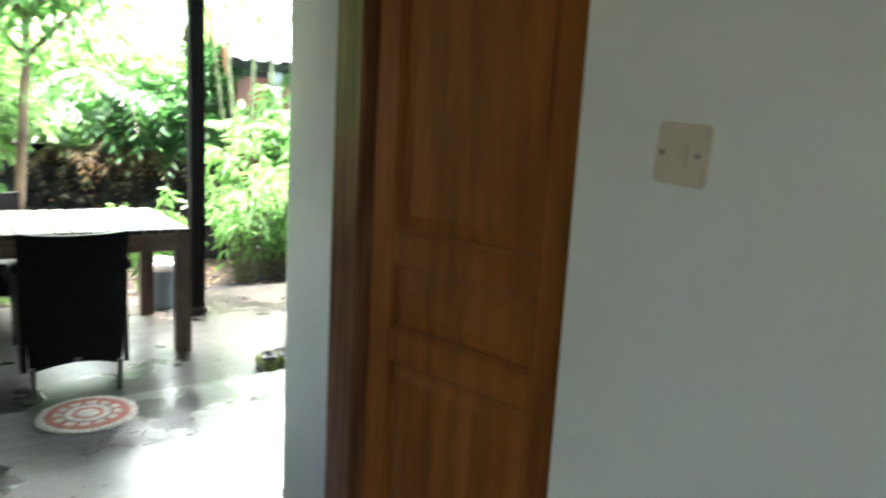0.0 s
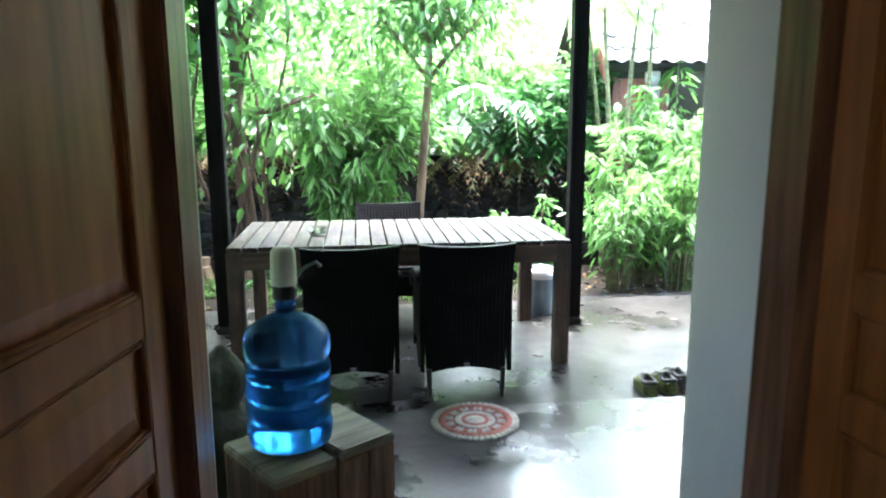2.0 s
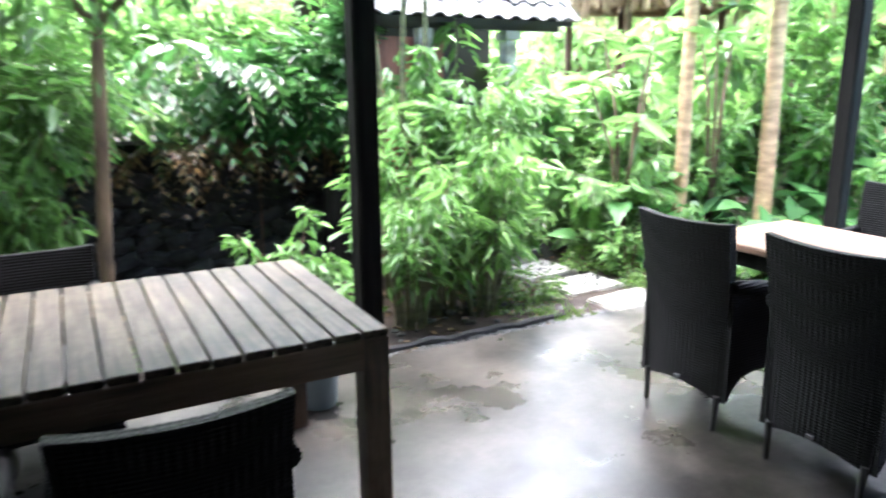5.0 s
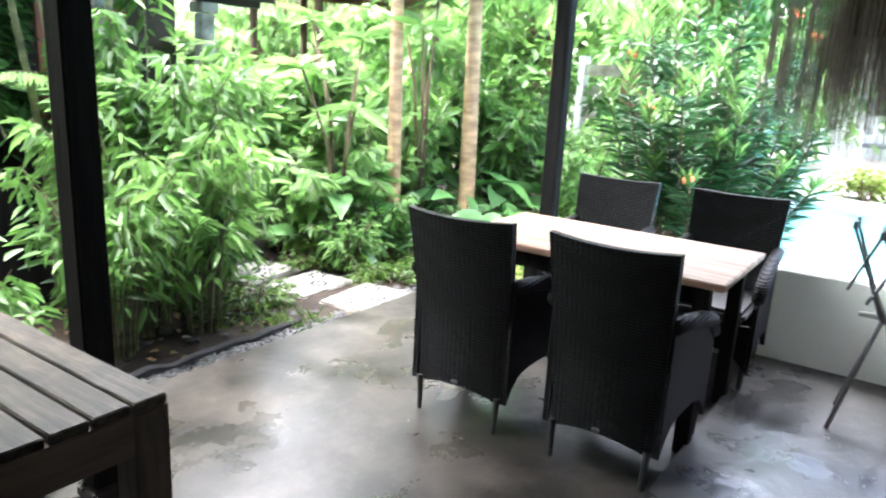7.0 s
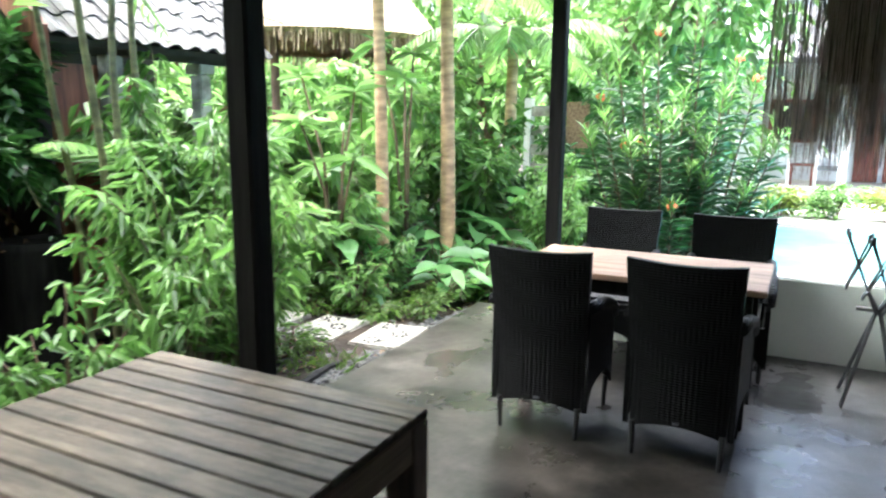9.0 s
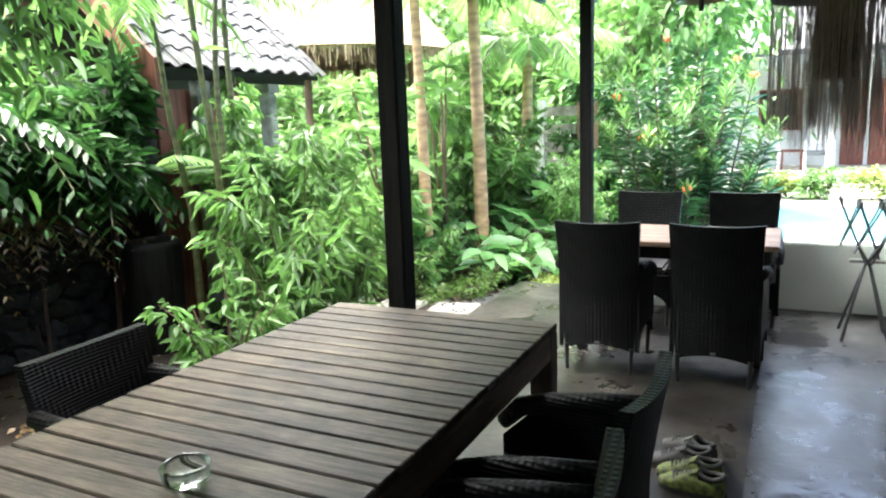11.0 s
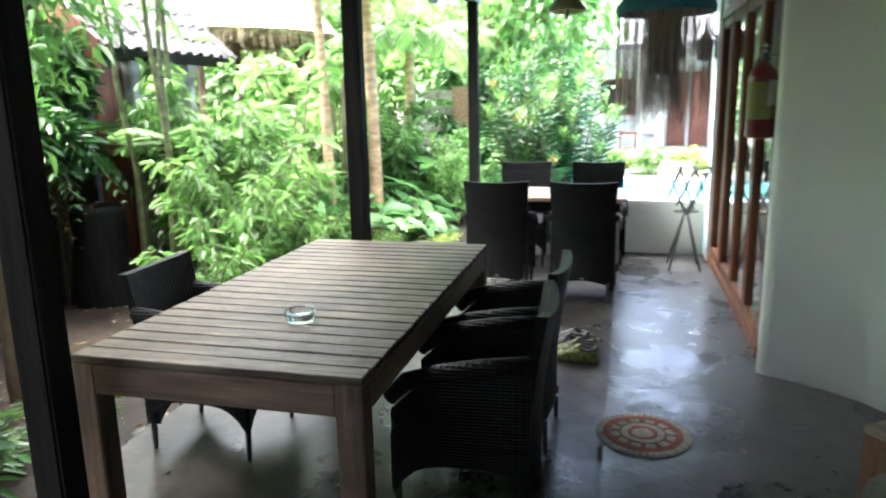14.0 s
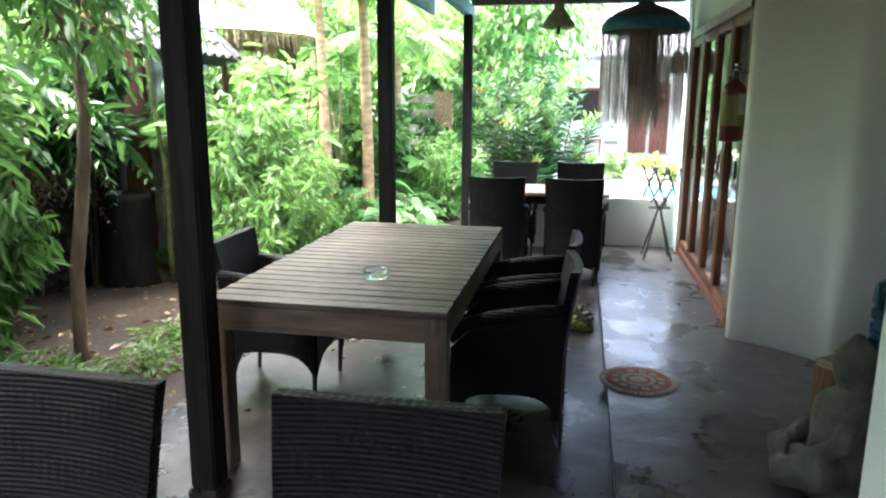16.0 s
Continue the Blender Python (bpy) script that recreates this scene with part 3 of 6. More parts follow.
def post(x, y, w):
    t = thing("porch_post", pose(x, y, 0, 0, 0, 0), "dark weathered square timber post holding the porch roof", "post", "porch posts")
    part("shaft", B(-w / 2, w / 2, -w / 2, w / 2, 0.05, 2.47, bevel=0.008), M["post"], t)
    part("foot", B(-w / 2 - 0.012, w / 2 + 0.012, -w / 2 - 0.012, w / 2 + 0.012, 0.0, 0.05, bevel=0.01), M["patio"], t, "stained cement foot")
    return t


for px, py, pw in ((0.16, 7.22, 0.105), (2.57, 7.15, 0.10), (5.72, 7.09, 0.10)):
    post(px, py, pw)
post(-2.9, 7.2, 0.10)

# ---- entrance doors ----
door_frame = thing("door_1", pose(0, 0, WALK), "open double entrance door of red-brown panelled wood", "door", kind="structure")
part("jamb", B(2.02, 2.14, 3.80, 3.958, 0, 2.12, bevel=0.006), M["frame"], door_frame)
part("jamb", B(0.54, 0.742, 3.80, 3.958, 0, 2.12, bevel=0.006), M["frame"], door_frame)
part("head", B(0.54, 2.14, 3.80, 3.958, 2.12, 2.22, bevel=0.006), M["frame"], door_frame)
leaf_parts = [("stile", 0.0, 0.09, 0.01, 2.06), ("stile", 0.57, 0.66, 0.01, 2.06), ("rail", 0.09, 0.57, 0.01, 0.12), ("rail", 0.09, 0.57, 0.75, 0.83), ("rail", 0.09, 0.57, 1.01, 1.09), ("rail", 0.09, 0.57, 1.95, 2.06)]
for sign, hx, turn in ((1, 2.075, -80), (-1, 0.688, 260)):
    lf = part("leaf", B(0.0, 0.09, -0.02, 0.02, 0.01, 2.06, bevel=0.004), M["door"], door_frame, "panelled door leaf swung inwards")
    lf.matrix_basis = pose(hx, 3.79, 0.0, 0, 0, turn if sign > 0 else -100)
    for nm, x0, x1, z0, z1 in leaf_parts[1:]:
        part(nm, B(x0, x1, -0.02, 0.02, z0, z1, bevel=0.004), M["door"], lf)
    for z0, z1 in ((0.12, 0.75), (0.83, 1.01), (1.09, 1.95)):
        bm = B(0.09, 0.57, -0.006, 0.006, z0, z1)
        for q in (-1, 1):
            lo = [bm.verts.new((u, q * 0.0061, v)) for u, v in ((0.104, z0 + 0.014), (0.556, z0 + 0.014), (0.556, z1 - 0.014), (0.104, z1 - 0.014))]
            hi = [bm.verts.new((u, q * 0.0165, v)) for u, v in ((0.148, z0 + 0.052), (0.512, z0 + 0.052), (0.512, z1 - 0.052), (0.148, z1 - 0.052))]
            bm.faces.new(hi)
            for g in range(4):
                bm.faces.new((lo[g], lo[(g + 1) % 4], hi[(g + 1) % 4], hi[g]))
        for e0, e1, f0, f1 in ((0.09, 0.103, z0, z1), (0.557, 0.57, z0, z1), (0.103, 0.557, z0, z0 + 0.013), (0.103, 0.557, z1 - 0.013, z1)):
            box(bm, e0, e1, -0.0225, 0.0225, f0, f1, bevel=0.005)
        part("panel", bm, M["door"], lf)
    for hz in (0.3, 1.0, 1.75):
        bm = bmesh.new()
        tube(bm, [(-0.008, 0.024 * sign, hz), (-0.008, 0.024 * sign, hz + 0.09)], 0.008)
        part("hinge", bm, M["steel"], lf)

sw = thing("light_switch", pose(1.9, 2.71, 1.400, 3, 0, 0) @ Matrix.Scale(0.92, 4), "aged cream plastic light switch on the white wall", "light switch")
part("plate", B(-0.010, 0.0, -0.044, 0.044, -0.044, 0.044, bevel=0.004), M["switch"], sw)
part("rocker", B(-0.016, -0.0085, -0.016, 0.016, -0.02, 0.02, bevel=0.003), M["switch"], sw)
for sy in (-0.03, 0.03):
    bm = bmesh.new()
    tube(bm, [(-0.012, sy, 0), (-0.0095, sy, 0)], 0.004, 10)
    part("screw", bm, M["steel"], sw)

# ---- glass doors ----
gd = thing("glass_door", pose(0, 4.78, WALK), "glazed folding doors in brown wooden frames, closed", "glass door", kind="structure")
part("sill", B(2.74, 5.22, -0.05, 0.05, 0, 0.06, bevel=0.006), M["frame"], gd)
part("head", B(2.74, 5.22, -0.05, 0.05, 2.09, 2.168, bevel=0.006), M["frame"], gd)
for i in range(4):
    x0, x1 = 2.745 + 0.6188 * i, 2.745 + 0.6188 * (i + 1) - 0.006
    dl = part("leaf", B(x0, x0 + 0.055, -0.03, 0.03, 0.062, 2.088, bevel=0.005), M["frame"], gd)
    part("stile", B(x1 - 0.055, x1, -0.03, 0.03, 0.062, 2.088, bevel=0.005), M["frame"], dl)
    part("rail", B(x0 + 0.055, x1 - 0.055, -0.03, 0.03, 0.062, 0.14, bevel=0.005), M["frame"], dl)
    part("rail", B(x0 + 0.055, x1 - 0.055, -0.03, 0.03, 2.02, 2.088, bevel=0.005), M["frame"], dl)
    pane = part("pane", B(x0 + 0.05, x1 - 0.05, -0.004, 0.004, 0.135, 2.025), M["glass"], dl)
    pane.visible_shadow = False
    bm = bmesh.new()
    tube(bm, [(x0 + 0.03, 0.05, 1.0), (x0 + 0.03, 0.05, 1.12)], 0.009)
    part("handle", bm, M["black"], dl)


# ---- tables and chairs ----
def slat_table(x0, x1, y0, y1, h, n):
    t = thing("garden_table", pose((x0 + x1) / 2, (y0 + y1) / 2, 0), "large weathered teak table with a slatted top", "table")
    L, W = (x1 - x0) / 2, (y1 - y0) / 2
    s = 2 * L / n
    me = mesh_of("slat", B(-s / 2 + 0.004, s / 2 - 0.004, -W, W, -0.024, 0.0, bevel=0.003), M["table"])
    for i in range(n):
        piece("slat", me, t, pose(-L + s * (i + 0.5), 0, h + random.uniform(-0.0012, 0.0012), random.uniform(-0.05, 0.05), 0, random.uniform(-0.06, 0.06)))
    for sx in (-1, 1):
        part("end_rail", B(sx * L - (0.03 if sx > 0 else 0.0), sx * L + (0.0 if sx > 0 else 0.03), -W + 0.085, W - 0.085, h - 0.125, h - 0.0255, bevel=0.003), M["table_rail_y"], t)
    for sy in (-1, 1):
        part("side_rail", B(-L + 0.085, L - 0.085, sy * W - (0.03 if sy > 0 else 0.0), sy * W + (0.0 if sy > 0 else 0.03), h - 0.125, h - 0.0255, bevel=0.003), M["table_rail"], t)
    for sx in (-1, 1):
        for sy in (-1, 1):
            xa, ya = sx * (L - 0.0425), sy * (W - 0.0425)
            part("leg", B(xa - 0.0425, xa + 0.0425, ya - 0.0425, ya + 0.0425, 0, h - 0.0255, bevel=0.004), M["table_leg"], t)
    return t


slat_table(0.345, 2.295, 6.31, 7.31, 0.75, 22)


def rattan_chair(name, h, label, weave):
    """An armchair that faces +y."""
    t = thing(name, pose(0, 0, 0), label, "chair")

    def outer(u, v):
        z = 0.13 + (h - 0.13) * v
        half = 0.205 + 0.04 * v
        x = (2 * u - 1) * half
        if v == 0:
            z += 0.045 * (1 - (2 * u - 1) ** 2)
        if v == 1:
            z += 0.012 * (2 * u - 1) ** 2 - 0.004
        lean = -0.235 - 0.075 * max(0.0, (z - 0.40) / 0.5) ** 1.3
        return Vector((x, lean + 0.03 * (2 * u - 1) ** 2, z))
    bm = bmesh.new()
    sheet(bm, 10, 12, outer, lambda u, v: outer(u, v) + Vector((0, 0.038, 0)))
    part("backrest", bm, weave, t)
    part("seat", B(-0.20, 0.20, -0.20, 0.27, 0.37, 0.43, bevel=0.02), M["cushion"], t, "dark woven seat")

    def front(u, v):
        z0 = 0.15 + 0.09 * (1 - (2 * u - 1) ** 4)
        return Vector(((2 * u - 1) * 0.235, 0.265, z0 + (0.375 - z0) * v))
    bm = bmesh.new()
    sheet(bm, 12, 3, front, lambda u, v: front(u, v) + Vector((0, 0.025, 0)))
    part("front_panel", bm, weave, t)
    for s in (-1, 1):
        def side(u, v, s=s):
            z0 = 0.14 + 0.12 * (1 - (2 * u - 1) ** 4)
            top = 0.61 - 0.03 * (2 * u - 1) - 0.11 * max(0.0, u - 0.72) / 0.28
            return Vector((s * (0.215 + 0.015 * u), -0.21 + 0.49 * u, z0 + (top - z0) * v))
        bm = bmesh.new()
        sheet(bm, 12, 5, side, lambda u, v, s=s: side(u, v) + Vector((s * 0.025, 0, 0)))
        part("side_panel", bm, weave, t)
        bm = bmesh.new()
        pts = [(s * 0.232, -0.22, 0.655), (s * 0.236, -0.05, 0.635), (s * 0.242, 0.1, 0.61), (s * 0.246, 0.22, 0.575), (s * 0.246, 0.285, 0.51)]
        tube(bm, pts, [0.03, 0.033, 0.034, 0.034, 0.028], 10)
        part("armrest", bm, weave, t, smooth=True)
        for yy, zz in ((-0.215, 0.16), (0.265, 0.17)):
            bm = bmesh.new()
            tube(bm, [(s * 0.19 if yy < 0 else s * 0.22, yy, 0), (s * 0.195 if yy < 0 else s * 0.225, yy + 0.005, zz)], [0.011, 0.015], 8)
            part("leg", bm, M["chair_leg"], t)
    part("maker_tag", B(-0.014, 0.014, -0.247, -0.236, 0.186, 0.198), M["steel"], t, "small metal tag")
    return t


low = "low dark brown rattan armchair at the table"
tall = "high-backed dark grey woven rattan armchair at the small table"
c1 = tagged(rattan_chair("rattan_chair", 0.82, low + ", back to the walkway", M["rattan"]), group="chairs round the slatted table")
c1.matrix_basis = pose(1.622, 6.10, 0, 0, 0, -2)
copy_thing(c1, pose(1.018, 6.10, 0, 0, 0, 3))
c3 = copy_thing(c1, pose(1.30, 7.415, 0, 0, 0, 182))
tagged(c3, "low dark brown rattan armchair on the garden side of the table")
c5 = tagged(rattan_chair("rattan_chair", 0.92, tall, M["rattan_grey"]), group="chairs round the small table")
c5.matrix_basis = pose(4.035, 5.87, 0, 0, 0, -91)
copy_thing(c5, pose(4.03, 6.53, 0, 0, 0, -88))
copy_thing(c5, pose(5.17, 6.51, 0, 0, 0, 90))
copy_thing(c5, pose(5.17, 5.82, 0, 0, 0, 91))
for cy, rz, cx in ((6.97, 88, -1.12), (6.21, 90, -1.12)):
    tagged(copy_thing(c5, pose(cx, cy, 0, 0, 0, rz)), "high-backed dark grey rattan armchair standing apart beside the post", group="chairs beyond the slatted table")

t2 = thing("dining_table", pose(4.51, 6.19, 0), "small dining table with a pinkish brown wooden top", "table")
part("tabletop", B(-0.36, 0.36, -0.625, 0.625, 0.72, 0.75, bevel=0.005), M["table2"], t2)
for s in (-1, 1):
    part("apron", B(s * 0.30 - 0.012, s * 0.30 + 0.012, -0.50, 0.50, 0.64, 0.7195), M["post"], t2)
    for sy in (-1, 1):
        part("leg", B(s * 0.30 - 0.03, s * 0.30 + 0.03, sy * 0.535 - 0.03, sy * 0.535 + 0.03, 0, 0.7195, bevel=0.004), M["post"], t2)

# ---- small things on the patio ----
ash = thing("ashtray", pose(0.822, 6.725, 0.752), "clear round glass ashtray on the slatted table", "ashtray")
bm = bmesh.new()
lathe(bm, [(0.045, 0.0), (0.052, 0.004), (0.056, 0.038), (0.05, 0.042), (0.046, 0.036), (0.042, 0.010), (0.01, 0.008)], 28)
part("bowl", bm, M["ash_glass"], ash, smooth=True)

crate = thing("wooden_crate", pose(0.906, 4.545, WALK, 0, 0, 35), "rough wooden block stool with a gap between two halves", "crate")
for x0, x1, z in ((-0.215, -0.005, 0.395), (0.01, 0.215, 0.41)):
    half = part("half", B(x0, x1, -0.165, 0.165, z - 0.03, z, bevel=0.006), M["crate_top"], crate, "worn grey-brown top board")
    w = (x1 - x0) / 2
    for j in range(2):
        part("board", B(x0 + w * j + 0.002, x0 + w * (j + 1) - 0.002, -0.165, -0.135, 0, z - 0.031, bevel=0.004), M["crate"], half)
        part("board", B(x0 + w * j + 0.002, x0 + w * (j + 1) - 0.002, 0.135, 0.165, 0, z - 0.031, bevel=0.004), M["crate"], half)
    part("side", B(x0, x0 + 0.03, -0.134, 0.134, 0, z - 0.031, bevel=0.004), M["crate"], half)
    part("side", B(x1 - 0.03, x1, -0.134, 0.134, 0, z - 0.031, bevel=0.004), M["crate"], half)

bt = thing("water_bottle", pose(0.852, 4.52, WALK + 0.411) @ Matrix.Scale(0.96, 4), "large blue clear plastic water bottle with a white pump", "water bottle")
prof = [(0.06, 0.004), (0.115, 0.0), (0.131, 0.012), (0.135, 0.04)]
for z in (0.07, 0.135, 0.20, 0.265):
    prof += [(0.135, z), (0.124, z + 0.01), (0.124, z + 0.022), (0.135, z + 0.032)]
prof += [(0.136, 0.345), (0.128, 0.375), (0.09, 0.405), (0.045, 0.425), (0.032, 0.435), (0.030, 0.49)]
bm = bmesh.new()
lathe(bm, prof, 36, close=False)
lathe(bm, [(0.0015, 0.0075), *[(r - 0.003, z + 0.003) for r, z in prof[1:]]], 36, close=False)
part("body", bm, M["bottle"], bt, "translucent blue plastic", True)
bm = bmesh.new()
lathe(bm, [(0.002, 0.0125), (0.110, 0.0125), (0.126, 0.018), (0.1305, 0.045), (0.1305, 0.068), (0.1195, 0.08), (0.1195, 0.092), (0.1305, 0.102), (0.1305, 0.133), (0.1195, 0.145), (0.1195, 0.157), (0.1305, 0.167), (0.1305, 0.198), (0.1195, 0.21), (0.1195, 0.222), (0.1305, 0.232), (0.1305, 0.25), (0.002, 0.25)], 36, close=False)
part("water", bm, M["water_in"], bt, "clear water filling the lower half", True)
bm = bmesh.new()
lathe(bm, [(0.036, 0.475), (0.038, 0.48), (0.038, 0.515), (0.034, 0.52)], 24)
part("collar", bm, M["black"], bt, smooth=True)
bm = bmesh.new()
lathe(bm, [(0.037, 0.52), (0.04, 0.525), (0.040, 0.60), (0.038, 0.625), (0.03, 0.637), (0.01, 0.640)], 24)
pump = part("pump", bm, M["plastic"], bt, "cream plastic dispenser pump", True)
bm = bmesh.new()
tube(bm, [(0.035, 0.0, 0.545), (0.07, 0.01, 0.575), (0.10, 0.015, 0.585), (0.115, 0.015, 0.570)], 0.006, 8)
part("spout", bm, M["steel"], pump, smooth=True)

st = bmesh.new()
lathe(st, [(0.16, 0.0), (0.17, 0.03), (0.165, 0.07), (0.12, 0.10)], 16)
lathe(st, [(0.10, 0.08), (0.135, 0.14), (0.13, 0.22), (0.135, 0.30), (0.12, 0.38), (0.06, 0.42)], 14)
lathe(st, [(0.045, 0.40), (0.055, 0.43), (0.075, 0.47), (0.082, 0.52), (0.075, 0.565), (0.05, 0.60), (0.03, 0.625), (0.012, 0.645)], 14)
for s in (-1, 1):
    tube(st, [(0.12 * s, 0.0, 0.36), (0.165 * s, 0.04, 0.26), (0.15 * s, 0.13, 0.19), (0.06 * s, 0.18, 0.17)], [0.04, 0.038, 0.036, 0.03], 10)
    tube(st, [(0.05 * s, 0.02, 0.12), (0.17 * s, 0.12, 0.13), (0.13 * s, 0.22, 0.10), (0.0, 0.22, 0.08)], [0.07, 0.07, 0.055, 0.04], 10)
statue = part("stone_statue", st, M["statue"], smooth=True)
statue.matrix_basis = pose(0.60, 4.785, WALK, 0, 0, -12)
fuse = statue.modifiers.new("fuse", "REMESH")
fuse.mode, fuse.voxel_size, fuse.use_smooth_shade = "VOXEL", 0.012, True
tagged(statue, "small mossy grey carved stone statue beside the entrance", "statue")

rug = thing("round_rug", pose(1.595, 5.475, WALK) @ Matrix.Scale(0.94, 4), "round crocheted rug in red, white and black rings", "rug")
rings = [(0.0, 0.05, "rug_white"), (0.05, 0.07, "rug_red"), (0.07, 0.10, "rug_white"), (0.10, 0.112, "rug_dark"), (0.150, 0.185, "rug_red")]
for r0, r1, mm in rings:
    bm = bmesh.new()
    if r0:
        lathe(bm, [(r0, 0.001), (r0, 0.010), (r0 + 0.004, 0.013), (r1 - 0.004, 0.013), (r1, 0.010), (r1, 0.001)], 48, close=False)
    else:
        lathe(bm, [(0.001, 0.012), (r1 - 0.004, 0.012), (r1, 0.009), (r1, 0.001)], 48, close=False)
    part("ring", bm, M[mm], rug, smooth=True)
bm = bmesh.new()
for j in range(44):
    a = 2 * math.pi * j / 44
    box(bm, -0.011, 0.011, 0.185, 0.218 + random.uniform(-0.004, 0.004), 0.001, 0.010)
    bmesh.ops.rotate(bm, verts=bm.verts[-8:], cent=(0, 0, 0), matrix=Matrix.Rotation(a, 3, "Z"))
part("fringe", bm, M["rug_white"], rug)
for j in range(36):
    bm = B(-0.0095, 0.0095, 0.1125, 0.1495, 0.001, 0.013, bevel=0.003)
    bmesh.ops.rotate(bm, verts=bm.verts, cent=(0, 0, 0), matrix=Matrix.Rotation(radians(10 * j), 3, "Z"))
    part("stitch", bm, M["rug_white" if j % 3 else "rug_red"], rug)


def shoe(x, y, rz, upper, sole, label):
    """A worn trainer: sole, rounded upper with an open collar, tongue and laces."""
    t = thing("shoe", pose(x, y, 0, 0, 0, rz), label, "shoe", "shoes on the patio")
    outline = [(0.138 * math.cos(2 * math.pi * i / 24), (0.044 + 0.008 * math.cos(2 * math.pi * i / 24)) * math.sin(2 * math.pi * i / 24)) for i in range(24)]
    bm = bmesh.new()
    prism(bm, outline, 0.0, 0.026)
    part("sole", bm, sole, t)
    rows = [(-0.132, 0.022, 0.060), (-0.122, 0.036, 0.090), (-0.095, 0.040, 0.098), (-0.06, 0.041, 0.088), (-0.03, 0.043, 0.084), (0.0, 0.046, 0.092), (0.03, 0.048, 0.084), (0.06, 0.048, 0.070), (0.09, 0.044, 0.058), (0.115, 0.034, 0.048), (0.132, 0.016, 0.036)]
    bm = bmesh.new()
    rings = []
    for q, (px, w, h) in enumerate(rows):
        lump = 0.004 * math.sin(3.1 * q + x * 40)
        rings.append([bm.verts.new((px, w * math.cos(a) * (1.0 + 0.10 * math.sin(a)), 0.022 + (h - 0.022 + lump) * max(0.0, math.sin(a)) ** 0.6)) for a in [math.pi * g / 12 for g in range(13)]])
    for q, (r0, r1) in enumerate(zip(rings, rings[1:])):
        for g in range(12):
            if 1 <= q <= 3 and 3 <= g <= 8:
                continue
            bm.faces.new((r0[g], r0[g + 1], r1[g + 1], r1[g]))
    bm.faces.new(rings[0])
    bm.faces.new(rings[-1][::-1])
    part("upper", bm, upper, t, smooth=True)
    bm = bmesh.new()
    prism(bm, [(-0.072 + 0.050 * math.cos(a), 0.030 * math.sin(a)) for a in [radians(30 * g) for g in range(12)]], 0.027, 0.055)
    part("lining", bm, M["black"], t, "black lining")
    bm = bmesh.new()
    tube(bm, [(-0.076 + 0.050 * math.cos(a), 0.031 * math.sin(a), 0.092 + 0.008 * math.cos(2 * a)) for a in [radians(30 * g) for g in range(13)]], 0.011, 8)
    part("collar", bm, M["shoe_dark"], t, "padded dark collar", True)
    bm = bmesh.new()
    sheet(bm, 4, 2, lambda u, v: (-0.035 + 0.06 * u, -0.024 + 0.048 * v, 0.118 - 0.03 * u - 0.01 * (2 * v - 1) ** 2), lambda u, v: (-0.03 + 0.06 * u, -0.024 + 0.048 * v, 0.110 - 0.03 * u - 0.01 * (2 * v - 1) ** 2))
    part("tongue", bm, upper, t, smooth=True)
    for i in range(5):
        bm = bmesh.new()
        lx, lz = 0.0 + 0.017 * i, 0.088 - 0.0055 * i
        tube(bm, [(lx, -0.030, lz - 0.008), (lx + 0.008, 0.0, lz + 0.010), (lx, 0.030, lz - 0.008)], 0.0045, 6)
        part("lace", bm, M["shoe_grey"], t)


shoe(2.575, 5.835, 82, M["shoe_green"], M["shoe_dark"], "yellow-green trainer beside its pair on the patio")
shoe(2.675, 5.855, 92, M["shoe_green"], M["shoe_dark"], "yellow-green trainer beside its pair on the patio")
shoe(2.765, 5.91, 97, M["shoe_grey"], M["urn"], "grey worn trainer with a brown sole on the patio")
shoe(2.885, 5.885, 60, M["shoe_grey"], M["shoe_dark"], "grey worn trainer on the patio")

wb = thing("waste_bin", pose(2.41, 7.42, 0), "grey-blue plastic waste bin lined with a bag", "waste bin")
bm = bmesh.new()
lathe(bm, [(0.078, 0.0), (0.082, 0.004), (0.105, 0.29), (0.11, 0.30), (0.104, 0.30), (0.10, 0.285), (0.076, 0.01), (0.002, 0.01)], 20)
part("bucket", bm, M["bin"], wb, smooth=True)
bm = bmesh.new()
lathe(bm, [(0.112, 0.28), (0.116, 0.30), (0.108, 0.335), (0.098, 0.35), (0.092, 0.34), (0.095, 0.29)], 20)
part("liner", bm, M["bag"], wb, "pale bag over the rim", True)
bm = bmesh.new()
lathe(bm, [(0.1, 0.33), (0.085, 0.36), (0.03, 0.375), (0.002, 0.376)], 20)
part("lid", bm, M["black"], wb, smooth=True)

# folding rack of crossed bars
stand = thing("folding_stand", pose(4.90, 5.06, WALK), "grey metal folding rack with crossed legs and prongs", "stand")
for s in (-1, 1):
    for q in (-1, 1):
        bm = bmesh.new()
        tube(bm, [(s * 0.15, q * 0.13, 0), (0.0, q * 0.015, 0.47), (-s * 0.04, -q * 0.06, 0.60)], 0.010, 8)
        part("leg", bm, M["steel"], stand)
for y0, y1, z0, z1 in ((-0.17, -0.02, 0.86, 0.48), (-0.06, -0.16, 0.86, 0.58), (-0.05, 0.08, 0.84, 0.55), (0.06, -0.06, 0.86, 0.52), (0.07, 0.16, 0.85, 0.60), (0.17, 0.01, 0.88, 0.48)):
    for s in (-1, 1):
        bm = bmesh.new()
        tube(bm, [(s * 0.07, y0, z0), (s * 0.02, y1, z1)], 0.007, 6)
        tube(bm, [(s * 0.07, y0, z0 - 0.005), (s * 0.073, y0, z0 + 0.03)], [0.011, 0.009], 6)
        part("prong", bm, M["steel"], stand)
bm = bmesh.new()
tube(bm, [(0, -0.10, 0.50), (0, 0.10, 0.50)], 0.013, 8)
